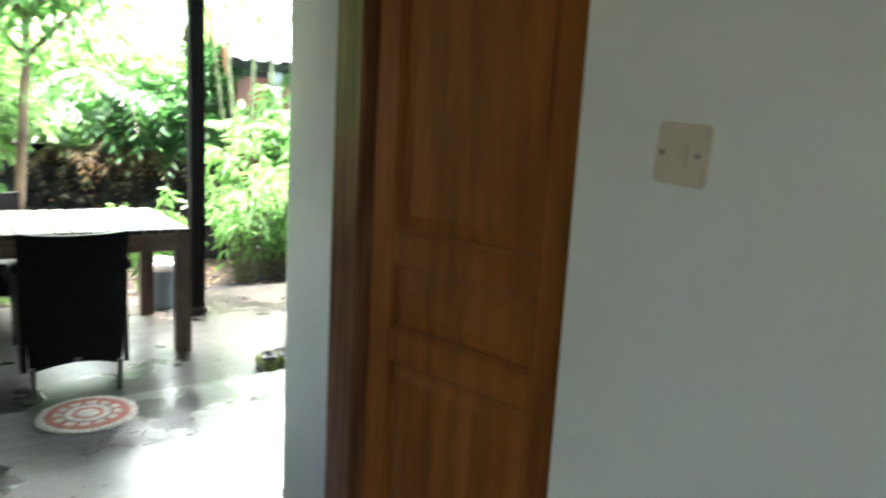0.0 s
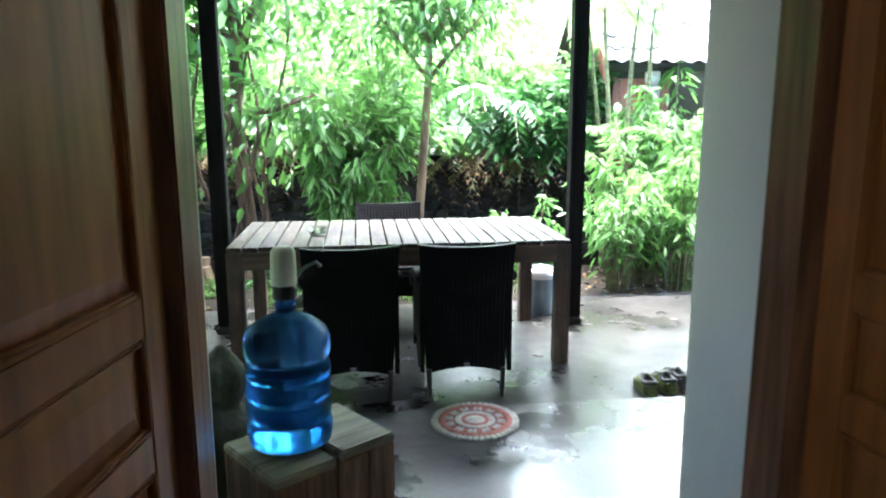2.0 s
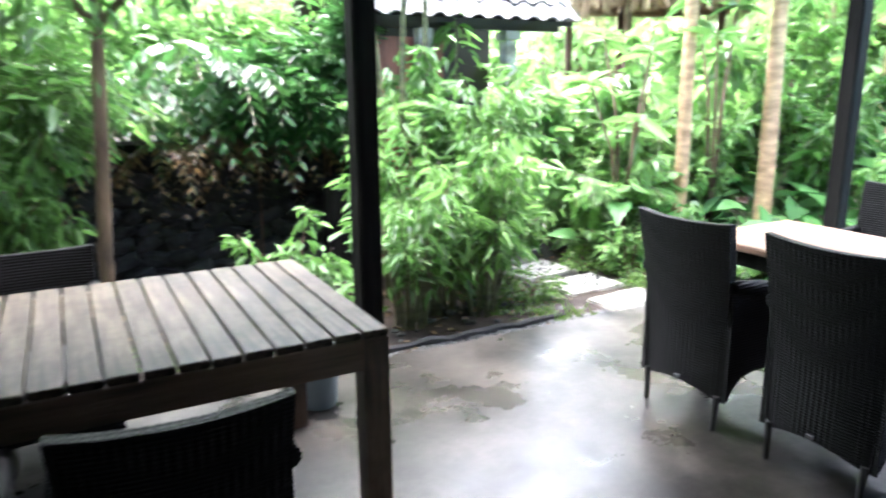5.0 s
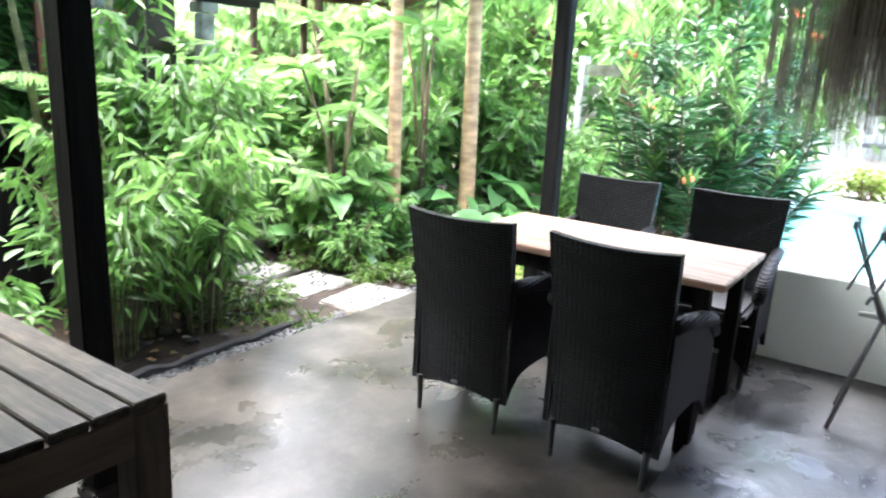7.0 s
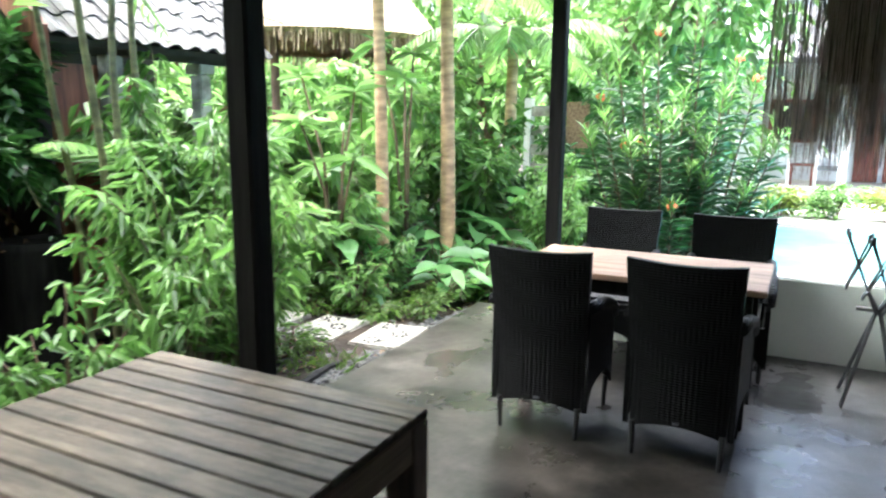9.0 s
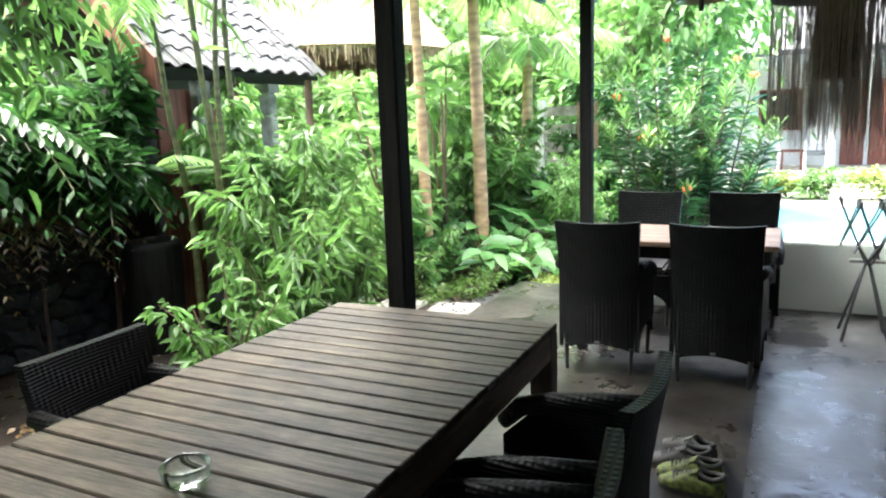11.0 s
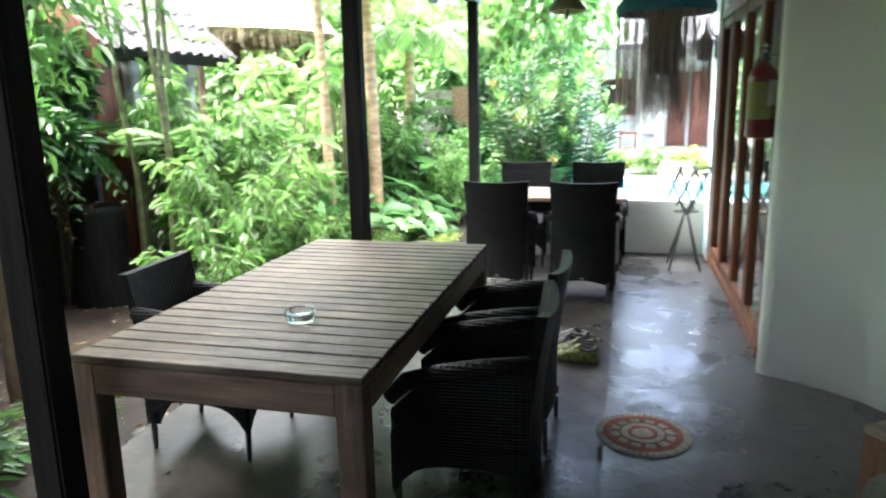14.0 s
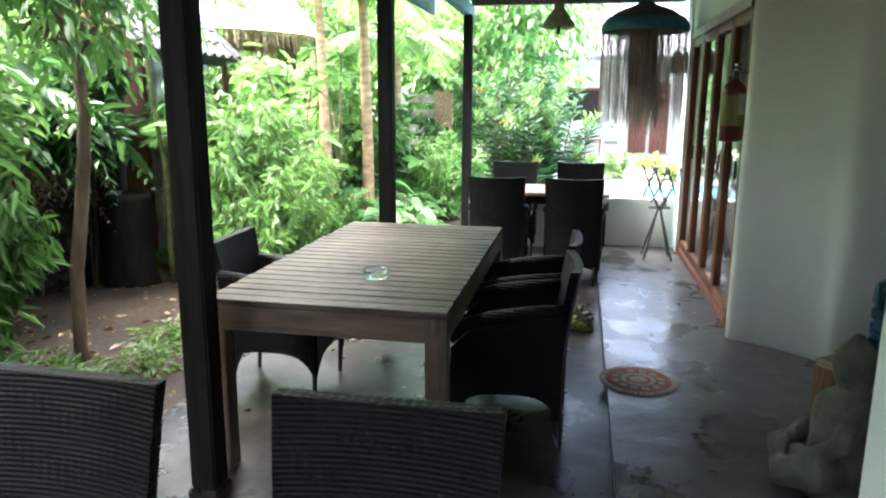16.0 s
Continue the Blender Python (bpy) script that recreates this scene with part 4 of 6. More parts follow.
part("pivot", bm, M["label_white"], stand, "pale worn pivot bar")

# pendant lamps
pl = thing("pendant_lamp", pose(4.73, 6.09, 2.22), "yellow-green enamelled metal bell pendant lamp", "lamp")
bm = bmesh.new()
lathe(bm, [(0.16, 0.0), (0.162, 0.008), (0.15, 0.03), (0.09, 0.12), (0.05, 0.17), (0.045, 0.21), (0.03, 0.23)], 28, close=False)
lathe(bm, [(0.157, 0.0), (0.147, 0.03), (0.087, 0.118), (0.045, 0.168)], 28, close=False)
part("shade", bm, M["lamp_metal"], pl, smooth=True)
bm = bmesh.new()
tube(bm, [(0, 0, 0.22), (0, 0, 0.545)], 0.008, 8)
part("rod", bm, M["black"], pl)
bm = bmesh.new()
lathe(bm, [(0.012, -0.06), (0.018, -0.045), (0.018, 0.1), (0.02, 0.16)], 12)
part("bulb_holder", bm, M["black"], pl, smooth=True)

fs = thing("fringed_lampshade", pose(4.9, 5.30, 2.22), "large hanging lampshade with a blue cap and long brown fibre fringe", "lampshade")
bm = bmesh.new()
lathe(bm, [(0.39, 0.0), (0.395, 0.012), (0.35, 0.09), (0.24, 0.16), (0.10, 0.21), (0.06, 0.24), (0.06, 0.30)], 40, close=False)
lathe(bm, [(0.385, 0.0), (0.34, 0.085), (0.23, 0.15), (0.10, 0.20), (0.055, 0.24)], 40, close=False)
part("cap", bm, M["shade_rib"], fs, "dark straw cap", True)
bm = bmesh.new()
lathe(bm, [(0.394, -0.03), (0.400, 0.0), (0.396, 0.035), (0.36, 0.085), (0.352, 0.083), (0.388, 0.03), (0.390, 0.0), (0.386, -0.03)], 40, close=False)
part("rim", bm, M["shade_blue"], fs, "faded blue rim band", True)
bm = bmesh.new()
tube(bm, [(0, 0, 0.3), (0, 0, 0.60)], 0.02, 8)
part("cord", bm, M["black"], fs)
for ring, (rad, count, top, low_z) in enumerate(((0.38, 190, 0.0, -0.84), (0.33, 120, 0.03, -0.88), (0.24, 130, 0.08, -0.94), (0.17, 110, 0.1, -0.95), (0.125, 170, 0.1, -0.80), (0.10, 120, 0.1, -0.84))):
    bm = bmesh.new()
    for j in range(count):
        a = 2 * math.pi * (j + random.uniform(-0.4, 0.4)) / count
        r = rad + random.uniform(-0.012, 0.012)
        zl = low_z + random.uniform(-0.07, 0.22)
        w = random.uniform(0.0010, 0.0022)
        dx, dy = random.uniform(-0.012, 0.012), random.uniform(-0.012, 0.012)
        x, y = r * math.cos(a), r * math.sin(a)
        tube(bm, [(x, y, top), (x + dx, y + dy, (top + zl) / 2), (x + 1.4 * dx, y + 1.4 * dy, zl)], w, 4, cap=False)
    tagged(part("fringe", bm, M["fringe"], fs, "long brown fibre strands"), kind="stuff")
bm = bmesh.new()
lathe(bm, [(0.115, -0.52), (0.125, -0.4), (0.13, 0.05), (0.1, 0.1)], 28, close=False)
part("inner_sleeve", bm, M["shade_rib"], fs, "dark woven inner sleeve", True)

# fire extinguisher
fx = thing("fire_extinguisher", pose(2.665, 4.900, 1.30), "red fire extinguisher with a yellow label hung on the wall", "fire extinguisher")
bm = bmesh.new()
lathe(bm, [(0.06, 0.0), (0.075, 0.012), (0.076, 0.30), (0.065, 0.35), (0.03, 0.385), (0.022, 0.40)], 24)
part("cylinder", bm, M["ext_red"], fx, smooth=True)


def band(r, a0, a1, z0, z1, n=10):
    bm = bmesh.new()
    sheet(bm, n, 1, lambda u, v: (r * math.cos(a0 + (a1 - a0) * u), r * math.sin(a0 + (a1 - a0) * u), z0 + (z1 - z0) * v), lambda u, v: ((r - 0.002) * math.cos(a0 + (a1 - a0) * u), (r - 0.002) * math.sin(a0 + (a1 - a0) * u), z0 + (z1 - z0) * v))
    return bm


part("label", band(0.0785, radians(95), radians(230), 0.10, 0.29), M["ext_label"], fx, "yellow printed label")
part("tag", band(0.082, radians(190), radians(235), 0.17, 0.30), M["label_white"], fx, "white service tag")
bm = bmesh.new()
tube(bm, [(0, 0, 0.395), (0, 0, 0.44)], 0.02, 12)
box(bm, -0.09, 0.02, -0.01, 0.01, 0.44, 0.455)
box(bm, -0.08, 0.02, -0.01, 0.01, 0.47, 0.482)
part("valve", bm, M["black"], fx)
bm = bmesh.new()
tube(bm, [(0.02, 0, 0.43), (0.07, 0.02, 0.40), (0.092, 0.02, 0.30), (0.09, 0.02, 0.05)], 0.011, 8)
part("hose", bm, M["black"], fx, smooth=True)
bm = bmesh.new()
box(bm, -0.015, 0.015, -0.105, -0.02, 0.42, 0.435)
part("bracket", bm, M["steel"], fx)

wl = thing("wall_lantern", pose(5.36, 4.84, 1.92), "black wall lantern on the end pier", "lamp")
part("back_plate", B(-0.04, 0.04, 0.0, 0.015, -0.08, 0.12, bevel=0.004), M["black"], wl)
bm = bmesh.new()
lathe(bm, [(0.03, -0.10), (0.06, -0.08), (0.07, 0.06), (0.085, 0.07), (0.03, 0.13), (0.01, 0.15)], 8, at=(0, 0.10, 0))
part("lantern", bm, M["black"], wl)
bm = bmesh.new()
tube(bm, [(0, 0.01, 0.1), (0, 0.06, 0.17), (0, 0.1, 0.14)], 0.008, 6)
part("arm", bm, M["black"], wl)


# ---- garden ground, wall, path ----
bm = bmesh.new()
nx, ny = 60, 60
gv = [[None] * (ny + 1) for _ in range(nx + 1)]


def spread(i, n, lo, hi, a, b):
    """Fine steps between a and b, coarse ones out to the horizon."""
    t = i / n
    if t < 0.1:
        return lo + (a - lo) * (t / 0.1) ** 0.4
    if t > 0.9:
        return b + (hi - b) * ((t - 0.9) / 0.1) ** 2.5
    return a + (b - a) * (t - 0.1) / 0.8


for i in range(nx + 1):
    for j in range(ny + 1):
        x, y = spread(i, nx, -600, 600, -6, 14), spread(j, ny, -600, 600, 7.0, 14)
        bump = 0.05 * noise.noise((x * 0.9, y * 0.9, 0)) + 0.02 * noise.noise((x * 3, y * 3, 5))
        edge = 1 if 7.9 < y < 15 and -6 < x < 12 else 0
        gv[i][j] = bm.verts.new((x, y, GROUND - 0.2 if (y < 7.6 and x < 6.0) or (5.6 < x < 13.5 and y < 7.1) else GROUND + bump * edge))
for i in range(nx):
    for j in range(ny):
        bm.faces.new((gv[i][j], gv[i + 1][j], gv[i + 1][j + 1], gv[i][j + 1]))
structure("ground", bm, M["soil"], "damp brown garden soil", "ground", True)

# kerb stones along the patio
kerb = thing("kerb", pose(0, 0, 0), "row of rough dark stones along the patio edge", "kerb", kind="structure")


def stone_mesh(name, material, sx, sy, sz, seed, rough=0.22, sub=2):
    bm = bmesh.new()
    bmesh.ops.create_icosphere(bm, subdivisions=sub, radius=1)
    for v in bm.verts:
        c = Vector([max(-0.75, min(0.75, q)) for q in v.co])
        c *= 1 + rough * noise.noise(v.co * 1.6 + Vector((seed * 7.1, seed * 3.3, 0)))
        v.co = (c.x * sx, c.y * sy, c.z * sz)
    return mesh_of(name, bm, material, False)


kerb_meshes = [stone_mesh("kerb_stone", M["kerb"], 0.085, 0.07, 0.10, i) for i in range(5)]
x = -5.5
while x < 5.9:
    s = random.uniform(0.45, 0.8)
    if not 4.45 < x < 5.25:
        piece("kerb_stone", random.choice(kerb_meshes), kerb, pose(x, 7.85 + random.uniform(-0.02, 0.03), -0.085, random.uniform(-12, 12), random.uniform(-12, 12), random.uniform(0, 360)) @ Matrix.Scale(s, 4))
    x += 0.115 * s + 0.01
# loose stones between kerb and path
peb_meshes = [stone_mesh("pebble", M["dark_pebble"], 0.03, 0.025, 0.016, i + 20, sub=1) for i in range(4)]
gravel = thing("gravel_strip", pose(0, 0, 0), "dark wet pebbles between the path slabs and the patio", "gravel", kind="structure")
for i in range(280):
    x, y = random.uniform(2.9, 5.7), random.choice((random.uniform(7.90, 8.06), random.uniform(7.90, 8.9)))
    piece("pebble", random.choice(peb_meshes), gravel, pose(x, y, GROUND + 0.012, random.uniform(-20, 20), 0, random.uniform(0, 360)) @ Matrix.Scale(random.uniform(0.6, 1.5), 4))
small_gravel = bmesh.new()
for i in range(900):
    g = bmesh.ops.create_icosphere(small_gravel, subdivisions=1, radius=1, matrix=pose(random.uniform(2.75, 5.75), 7.89 + 0.19 * random.random() ** 0.8, GROUND + 0.012, random.uniform(-30, 30), random.uniform(-30, 30), random.uniform(0, 360)) @ Matrix.Diagonal((random.uniform(0.012, 0.030), random.uniform(0.010, 0.022), random.uniform(0.008, 0.016), 1)))
tagged(part("small_gravel", small_gravel, M["gravel"], gravel, "small wet dark pebbles", True), kind="stuff")
edging = bmesh.new()
tube(edging, [(2.7 + 0.13 * q, 8.095 + 0.012 * math.sin(1.7 * q), GROUND + 0.03 + 0.008 * math.sin(2.9 * q)) for q in range(14)], [0.026 + 0.005 * math.sin(4.1 * q) for q in range(14)], 7)
tagged(part("garden_edging", edging, M["mortar"]), "low mossy dark edging along the pebble gutter", "edging", kind="structure")

# path slabs set with pebble flowers
white_peb = [stone_mesh("white_pebble", M["pebble"], 0.016, 0.012, 0.010, i + 40, sub=1) for i in range(3)]


def path_slab(x, y, rz, detail, w=0.56, d=0.42):
    t = thing("path_slab", pose(x, y, GROUND, 0, 0, rz), "pale stepping slab set with white pebbles and dark rings", "paving slab", "path slabs")
    part("slab", B(-w / 2, w / 2, -d / 2, d / 2, -0.05, 0.045, bevel=0.012), M["slab"], t)
    if detail:
        for cx, cy in ((-0.17, 0.06), (0.03, -0.07), (0.18, 0.08)):
            for k in range(8):
                a = k * math.pi / 4
                piece("pebble", peb_meshes[k % 4], t, pose(cx + 0.055 * math.cos(a), cy + 0.055 * math.sin(a), 0.048, 0, 0, math.degrees(a)) @ Matrix.Scale(0.55, 4))
        for k in range(90):
            piece("white_pebble", white_peb[k % 3], t, pose(random.uniform(-w / 2 + 0.02, w / 2 - 0.02), random.uniform(-d / 2 + 0.02, d / 2 - 0.02), 0.046, 0, 0, random.uniform(0, 360)))


for k, (px, py, rz) in enumerate(((5.03, 8.10, 6), (4.98, 8.62, 3), (4.92, 9.14, 5), (4.88, 9.66, -3), (4.9, 10.2, 4), (4.9, 10.7, 2))):
    path_slab(px, py, rz, k < 3)

# dry stone garden wall
gw = tagged(part("garden_wall", B(-7, 3.75, 10.42, 10.9, -0.3, 1.02), M["mortar"]), "dark lava rock garden wall, damp and mossy", "wall", kind="structure")
rock_meshes = [stone_mesh("stone", M["rock"], 0.15, 0.10, 0.10, i + 60, 0.35) for i in range(8)]
count = 0
z = -0.02
while z < 1.0:
    x = -1.9 + random.uniform(0, 0.1)
    hgt = random.uniform(0.12, 0.17)
    while x < 3.75 and count < 330:
        s = random.uniform(0.8, 1.3)
        piece("stone", random.choice(rock_meshes), gw, pose(x, 10.42 + random.uniform(-0.02, 0.03), z + random.uniform(-0.02, 0.02), random.uniform(-15, 15), random.uniform(-25, 25), random.uniform(-10, 10)) @ Matrix.Diagonal((s, 1, hgt / 0.15, 1)))
        x += 0.20 * s
        count += 1
    z += hgt * 0.93


# ---- foliage builders ----
rng = np.random.default_rng(7)


def unit(v):
    return v / np.maximum(np.linalg.norm(v, axis=-1, keepdims=True), 1e-9)


def leaves(name, P, D, L, Wd, material, parent, label="", fold=0.25, curl=0.25):
    """One mesh of many folded leaves: places, directions, lengths and widths."""
    P, D = np.asarray(P, float), unit(np.asarray(D, float))
    n = len(P)
    L, Wd = np.broadcast_to(L, n)[:, None], np.broadcast_to(Wd, n)[:, None]
    up = rng.normal(0, 0.35, (n, 3)) + np.array([0, 0, 1.0])
    side = unit(np.cross(D, up))
    nrm = unit(np.cross(side, D))
    q1, q2 = P + D * L * 0.28 - nrm * L * curl * 0.06, P + D * L * 0.62 - nrm * L * curl * 0.36
    tip = P + D * L - nrm * L * curl
    h1, h2 = side * Wd * 0.5, side * Wd * 0.42
    up1, up2 = nrm * Wd * fold, nrm * Wd * fold * 0.8
    v = np.stack([P, q1 + h1 + up1, q2 + h2 + up2, tip, q2 - h2 + up2, q1 - h1 + up1], 1).reshape(-1, 3)
    i = np.arange(n)[:, None] * 6
    quad = np.concatenate([i + np.array([[0, 1, 2, 3]]), i + np.array([[0, 3, 4, 5]])], 1).reshape(-1, 4)
    me = bpy.data.meshes.new(name)
    me.vertices.add(len(v))
    me.vertices.foreach_set("co", v.ravel())
    me.loops.add(quad.size)
    me.loops.foreach_set("vertex_index", quad.ravel().astype(np.int32))
    me.polygons.add(len(quad))
    me.polygons.foreach_set("loop_start", np.arange(0, quad.size, 4, dtype=np.int32))
    me.update()
    me.validate()
    me.materials.append(material)
    ob = new(name, me)
    ob.parent = parent
    if label:
        ob["label"] = label
    return ob


def cluster(n, rx, ry, h, base, k, tight=0.28, flat=0.5):
    """Leaf places in uneven clumps inside a rounded volume, and directions that point out of their clump."""
    c = unit(rng.normal(size=(k, 3))) * rng.uniform(0.35, 1.0, (k, 1)) ** 0.6
    c = c * np.array([rx, ry, h / 2]) + np.array([0, 0, base + h / 2])
    w = rng.integers(0, k, n)
    off = rng.normal(size=(n, 3)) * np.array([rx, ry, h / 2]) * tight
    P = c[w] + off
    P[:, 2] = np.maximum(P[:, 2], base + 0.02)
    D = unit(off) + unit(P - np.array([0, 0, base + h * 0.4])) * 0.6 + rng.normal(0, flat, (n, 3))
    D[:, 2] = D[:, 2] * 0.5 - 0.05
    return P, D


def arching_shrub(name, x, y, r, h, canes, n, ln, wd, material, label, group="", stem_mat=None, droop=0.35, low=0.15, curl=0.35):
    """Thin canes that rise from one foot and arch outwards, each with side twigs and leaves along it."""
    t = thing(name, pose(x, y, GROUND), label, "shrub", group)
    P, D = [], []
    per = max(4, n // canes)
    for i in range(canes):
        a = 2.4 * i + random.uniform(-0.4, 0.4)
        top = h * random.uniform(0.55, 1.12)
        reach = r * random.uniform(0.35, 1.1)
        b = np.array([0.22 * r * math.cos(a), 0.22 * r * math.sin(a), -0.04])
        q = np.linspace(0, 1, 7)[:, None]
        out = np.array([math.cos(a), math.sin(a), 0.0])
        pts = b + out * reach * q ** 1.8 + np.array([0, 0, 1.0]) * top * (1.25 * q - 0.25 * q ** 3) + rng.normal(0, 0.012, (7, 3)) * q
        bm = bmesh.new()
        tube(bm, [tuple(p) for p in pts], [0.012 - 0.0014 * g for g in range(7)], 5)
        part("stem", bm, stem_mat or M["bark_dark"], t)
        f = low + (1 - low) * rng.random(per) ** 0.75
        on = np.stack([np.interp(f, q[:, 0], pts[:, c]) for c in range(3)], 1)
        twig = rng.normal(size=(per // 5 + 1, 3)) * np.array([1, 1, 0.35])
        way = unit(twig[rng.integers(0, len(twig), per)] + out * 0.5)
        P.append(on + way * (rng.random(per)[:, None] * (0.05 + 0.32 * r)) * (1.15 - 0.6 * f[:, None]))
        D.append(way + rng.normal(0, 0.45, (per, 3)) - np.array([0, 0, droop]))
    P, D = np.concatenate(P), np.concatenate(D)
    P[:, 2] = np.maximum(P[:, 2], 0.03)
    size = rng.uniform(0.55, 1.3, len(P))
    leaves("foliage", P, D, ln * size, wd * size, material, t, curl=curl)
    return t


def shrub(name, x, y, rx, ry, h, n, ln, wd, material, label, category="shrub", group="", stems=7, base=0.05, k=None, stem_mat=None, tight=0.28, curl=0.25):
    t = thing(name, pose(x, y, GROUND), label, category, group)
    for i in range(stems):
        bm = bmesh.new()
        a = random.uniform(0, 2 * math.pi)
        r = random.uniform(0.2, 0.75)
        e = Vector((rx * r * math.cos(a), ry * r * math.sin(a), base + h * random.uniform(0.5, 0.9)))
        b = Vector((rx * 0.25 * r * math.cos(a), ry * 0.25 * r * math.sin(a), -0.05))
        m = (b + e) / 2 + Vector((random.uniform(-0.05, 0.05), random.uniform(-0.05, 0.05), 0.1 * h))
        tube(bm, [b, m, e], [0.014, 0.010, 0.005], 5)
        part("stem", bm, stem_mat or M["bark_dark"], t)
    P, D = cluster(n, rx, ry, h, base, k or max(6, n // 160), tight)
    s = rng.uniform(0.6, 1.25, n)
    leaves("foliage", P, D, ln * s, wd * s, material, t, curl=curl)
    return t


def frond_set(origin, count, length, pinna, width, lift, droop, spin=(0, 360), pairs=26, tilt=0.9):
    """Arching feathered fronds from one crown: pinna places and directions, and the midribs."""
    P, D, L, ribs = [], [], [], []
    for i in range(count):
        a = radians(spin[0] + (spin[1] - spin[0]) * (i + rng.uniform(-0.3, 0.3)) / count)
        el = lift + rng.uniform(-0.2, 0.2)
        ln = length * rng.uniform(0.75, 1.15)
        d0 = np.array([math.cos(a) * math.cos(el), math.sin(a) * math.cos(el), math.sin(el)])
        t = np.linspace(0, 1, pairs)
        dr = droop * rng.uniform(0.8, 1.25)
        pts = np.asarray(origin) + d0 * ln * t[:, None] - np.array([0, 0, 1.0]) * (dr * ln * t ** 2)[:, None]
        ribs.append(pts)
        tang = unit(np.gradient(pts, axis=0))
        sd = unit(np.cross(tang, np.array([0, 0, 1.0])))
        size = pinna * np.sin(np.pi * (0.10 + 0.86 * t)) ** 0.7
        for s in (-1, 1):
            P.append(pts)
            D.append(s * sd * tilt + tang * 0.55 - np.array([0, 0, 0.25]))
            L.append(size)
    return np.concatenate(P), np.concatenate(D), np.concatenate(L), ribs


def fern(name, x, y, z, count, length, pinna, material, label, lift=0.75, droop=0.55, spin=(0, 360), pairs=22, wd=0.28, category="fern", group=""):
    t = thing(name, pose(x, y, z), label, category, group)
    P, D, L, ribs = frond_set((0, 0, 0.02), count, length, pinna, wd, lift, droop, spin, pairs)
    leaves("fronds", P, D, L, L * wd, material, t, fold=0.05, curl=0.15)
    bm = bmesh.new()
    for r in ribs:
        tube(bm, [tuple(q) for q in r[::5]], 0.006, 4, cap=False)
    part("midrib", bm, M["cane"], t)
    return t


def tree(name, x, y, path, r0, r1, limbs, crown, material, bark, label, leaf=(0.09, 0.035), category="tree", k=None, tight=0.25):
    """A tapered bent trunk, limbs with twigs, and a loose crown round the limbs' ends."""
    t = thing(name, pose(x, y, GROUND), label, category)
    bm = bmesh.new()
    n = len(path)
    tube(bm, [(0, 0, -0.15)] + [tuple(p) for p in path], [r0 * 1.35] + [r0 + (r1 - r0) * i / (n - 1) for i in range(n)], 10)
    part("trunk", bm, bark, t, smooth=True)
    top = Vector(path[-1])
    ends = []
    bm = bmesh.new()
    for d, ln, start in limbs:
        s = Vector(path[start])
        d = Vector(d).normalized()
        e = s + d * ln + Vector((0, 0, 0.12 * ln))
        m = s + d * ln * 0.5 + Vector((random.uniform(-0.06, 0.06), random.uniform(-0.06, 0.06), 0)) * ln
        tube(bm, [s, m, e], [r1 * 0.8, r1 * 0.55, r1 * 0.25], 7)
        ends += [m, e]
        for q in range(3):
            f = m.lerp(e, random.uniform(0, 1))
            g = f + Vector((random.uniform(-1, 1), random.uniform(-1, 1), random.uniform(-0.2, 0.9))) * ln * 0.35
            tube(bm, [f, g], [r1 * 0.25, r1 * 0.1], 5)
            ends.append(g)
    part("branching", bm, bark, t, smooth=True)
    cnt, sp = crown
    E = np.array([tuple(e) for e in ends])
    w = rng.integers(0, len(E), cnt)
    off = rng.normal(size=(cnt, 3)) * sp
    D = unit(off) + rng.normal(0, 0.5, (cnt, 3)) + np.array([0, 0, -0.25])
    s = rng.uniform(0.6, 1.3, cnt)
    leaves("crown", E[w] + off, D, leaf[0] * s, leaf[1] * s, material, t)
    return t


def palm(x, y, h, r, count, length, label, lean=(0.05, 0.0), material=None, pinna=0.4):
    t = thing("palm_tree", pose(x, y, GROUND), label, "palm tree")
    bm = bmesh.new()
    pts = [(lean[0] * h * q * q, lean[1] * h * q * q, h * q) for q in [i / 10 for i in range(11)]]
    tube(bm, [(0, 0, -0.1)] + pts, [r * 1.3] + [r * (1.1 - 0.3 * i / 10) for i in range(11)], 12)
    part("trunk", bm, M["palm_bark"], t, "orange-brown ringed trunk", True)
    P, D, L, ribs = frond_set(pts[-1], count, length, pinna, 0.1, 0.55, 0.6, pairs=34, tilt=0.8)
    leaves("fronds", P, D, L, L * 0.12, material or M["leaf_light"], t, fold=0.1, curl=0.35)
    bm = bmesh.new()
    for rb in ribs:
        tube(bm, [tuple(q) for q in rb[::5]], 0.010, 4, cap=False)
    part("midrib", bm, M["cane"], t)
    return t


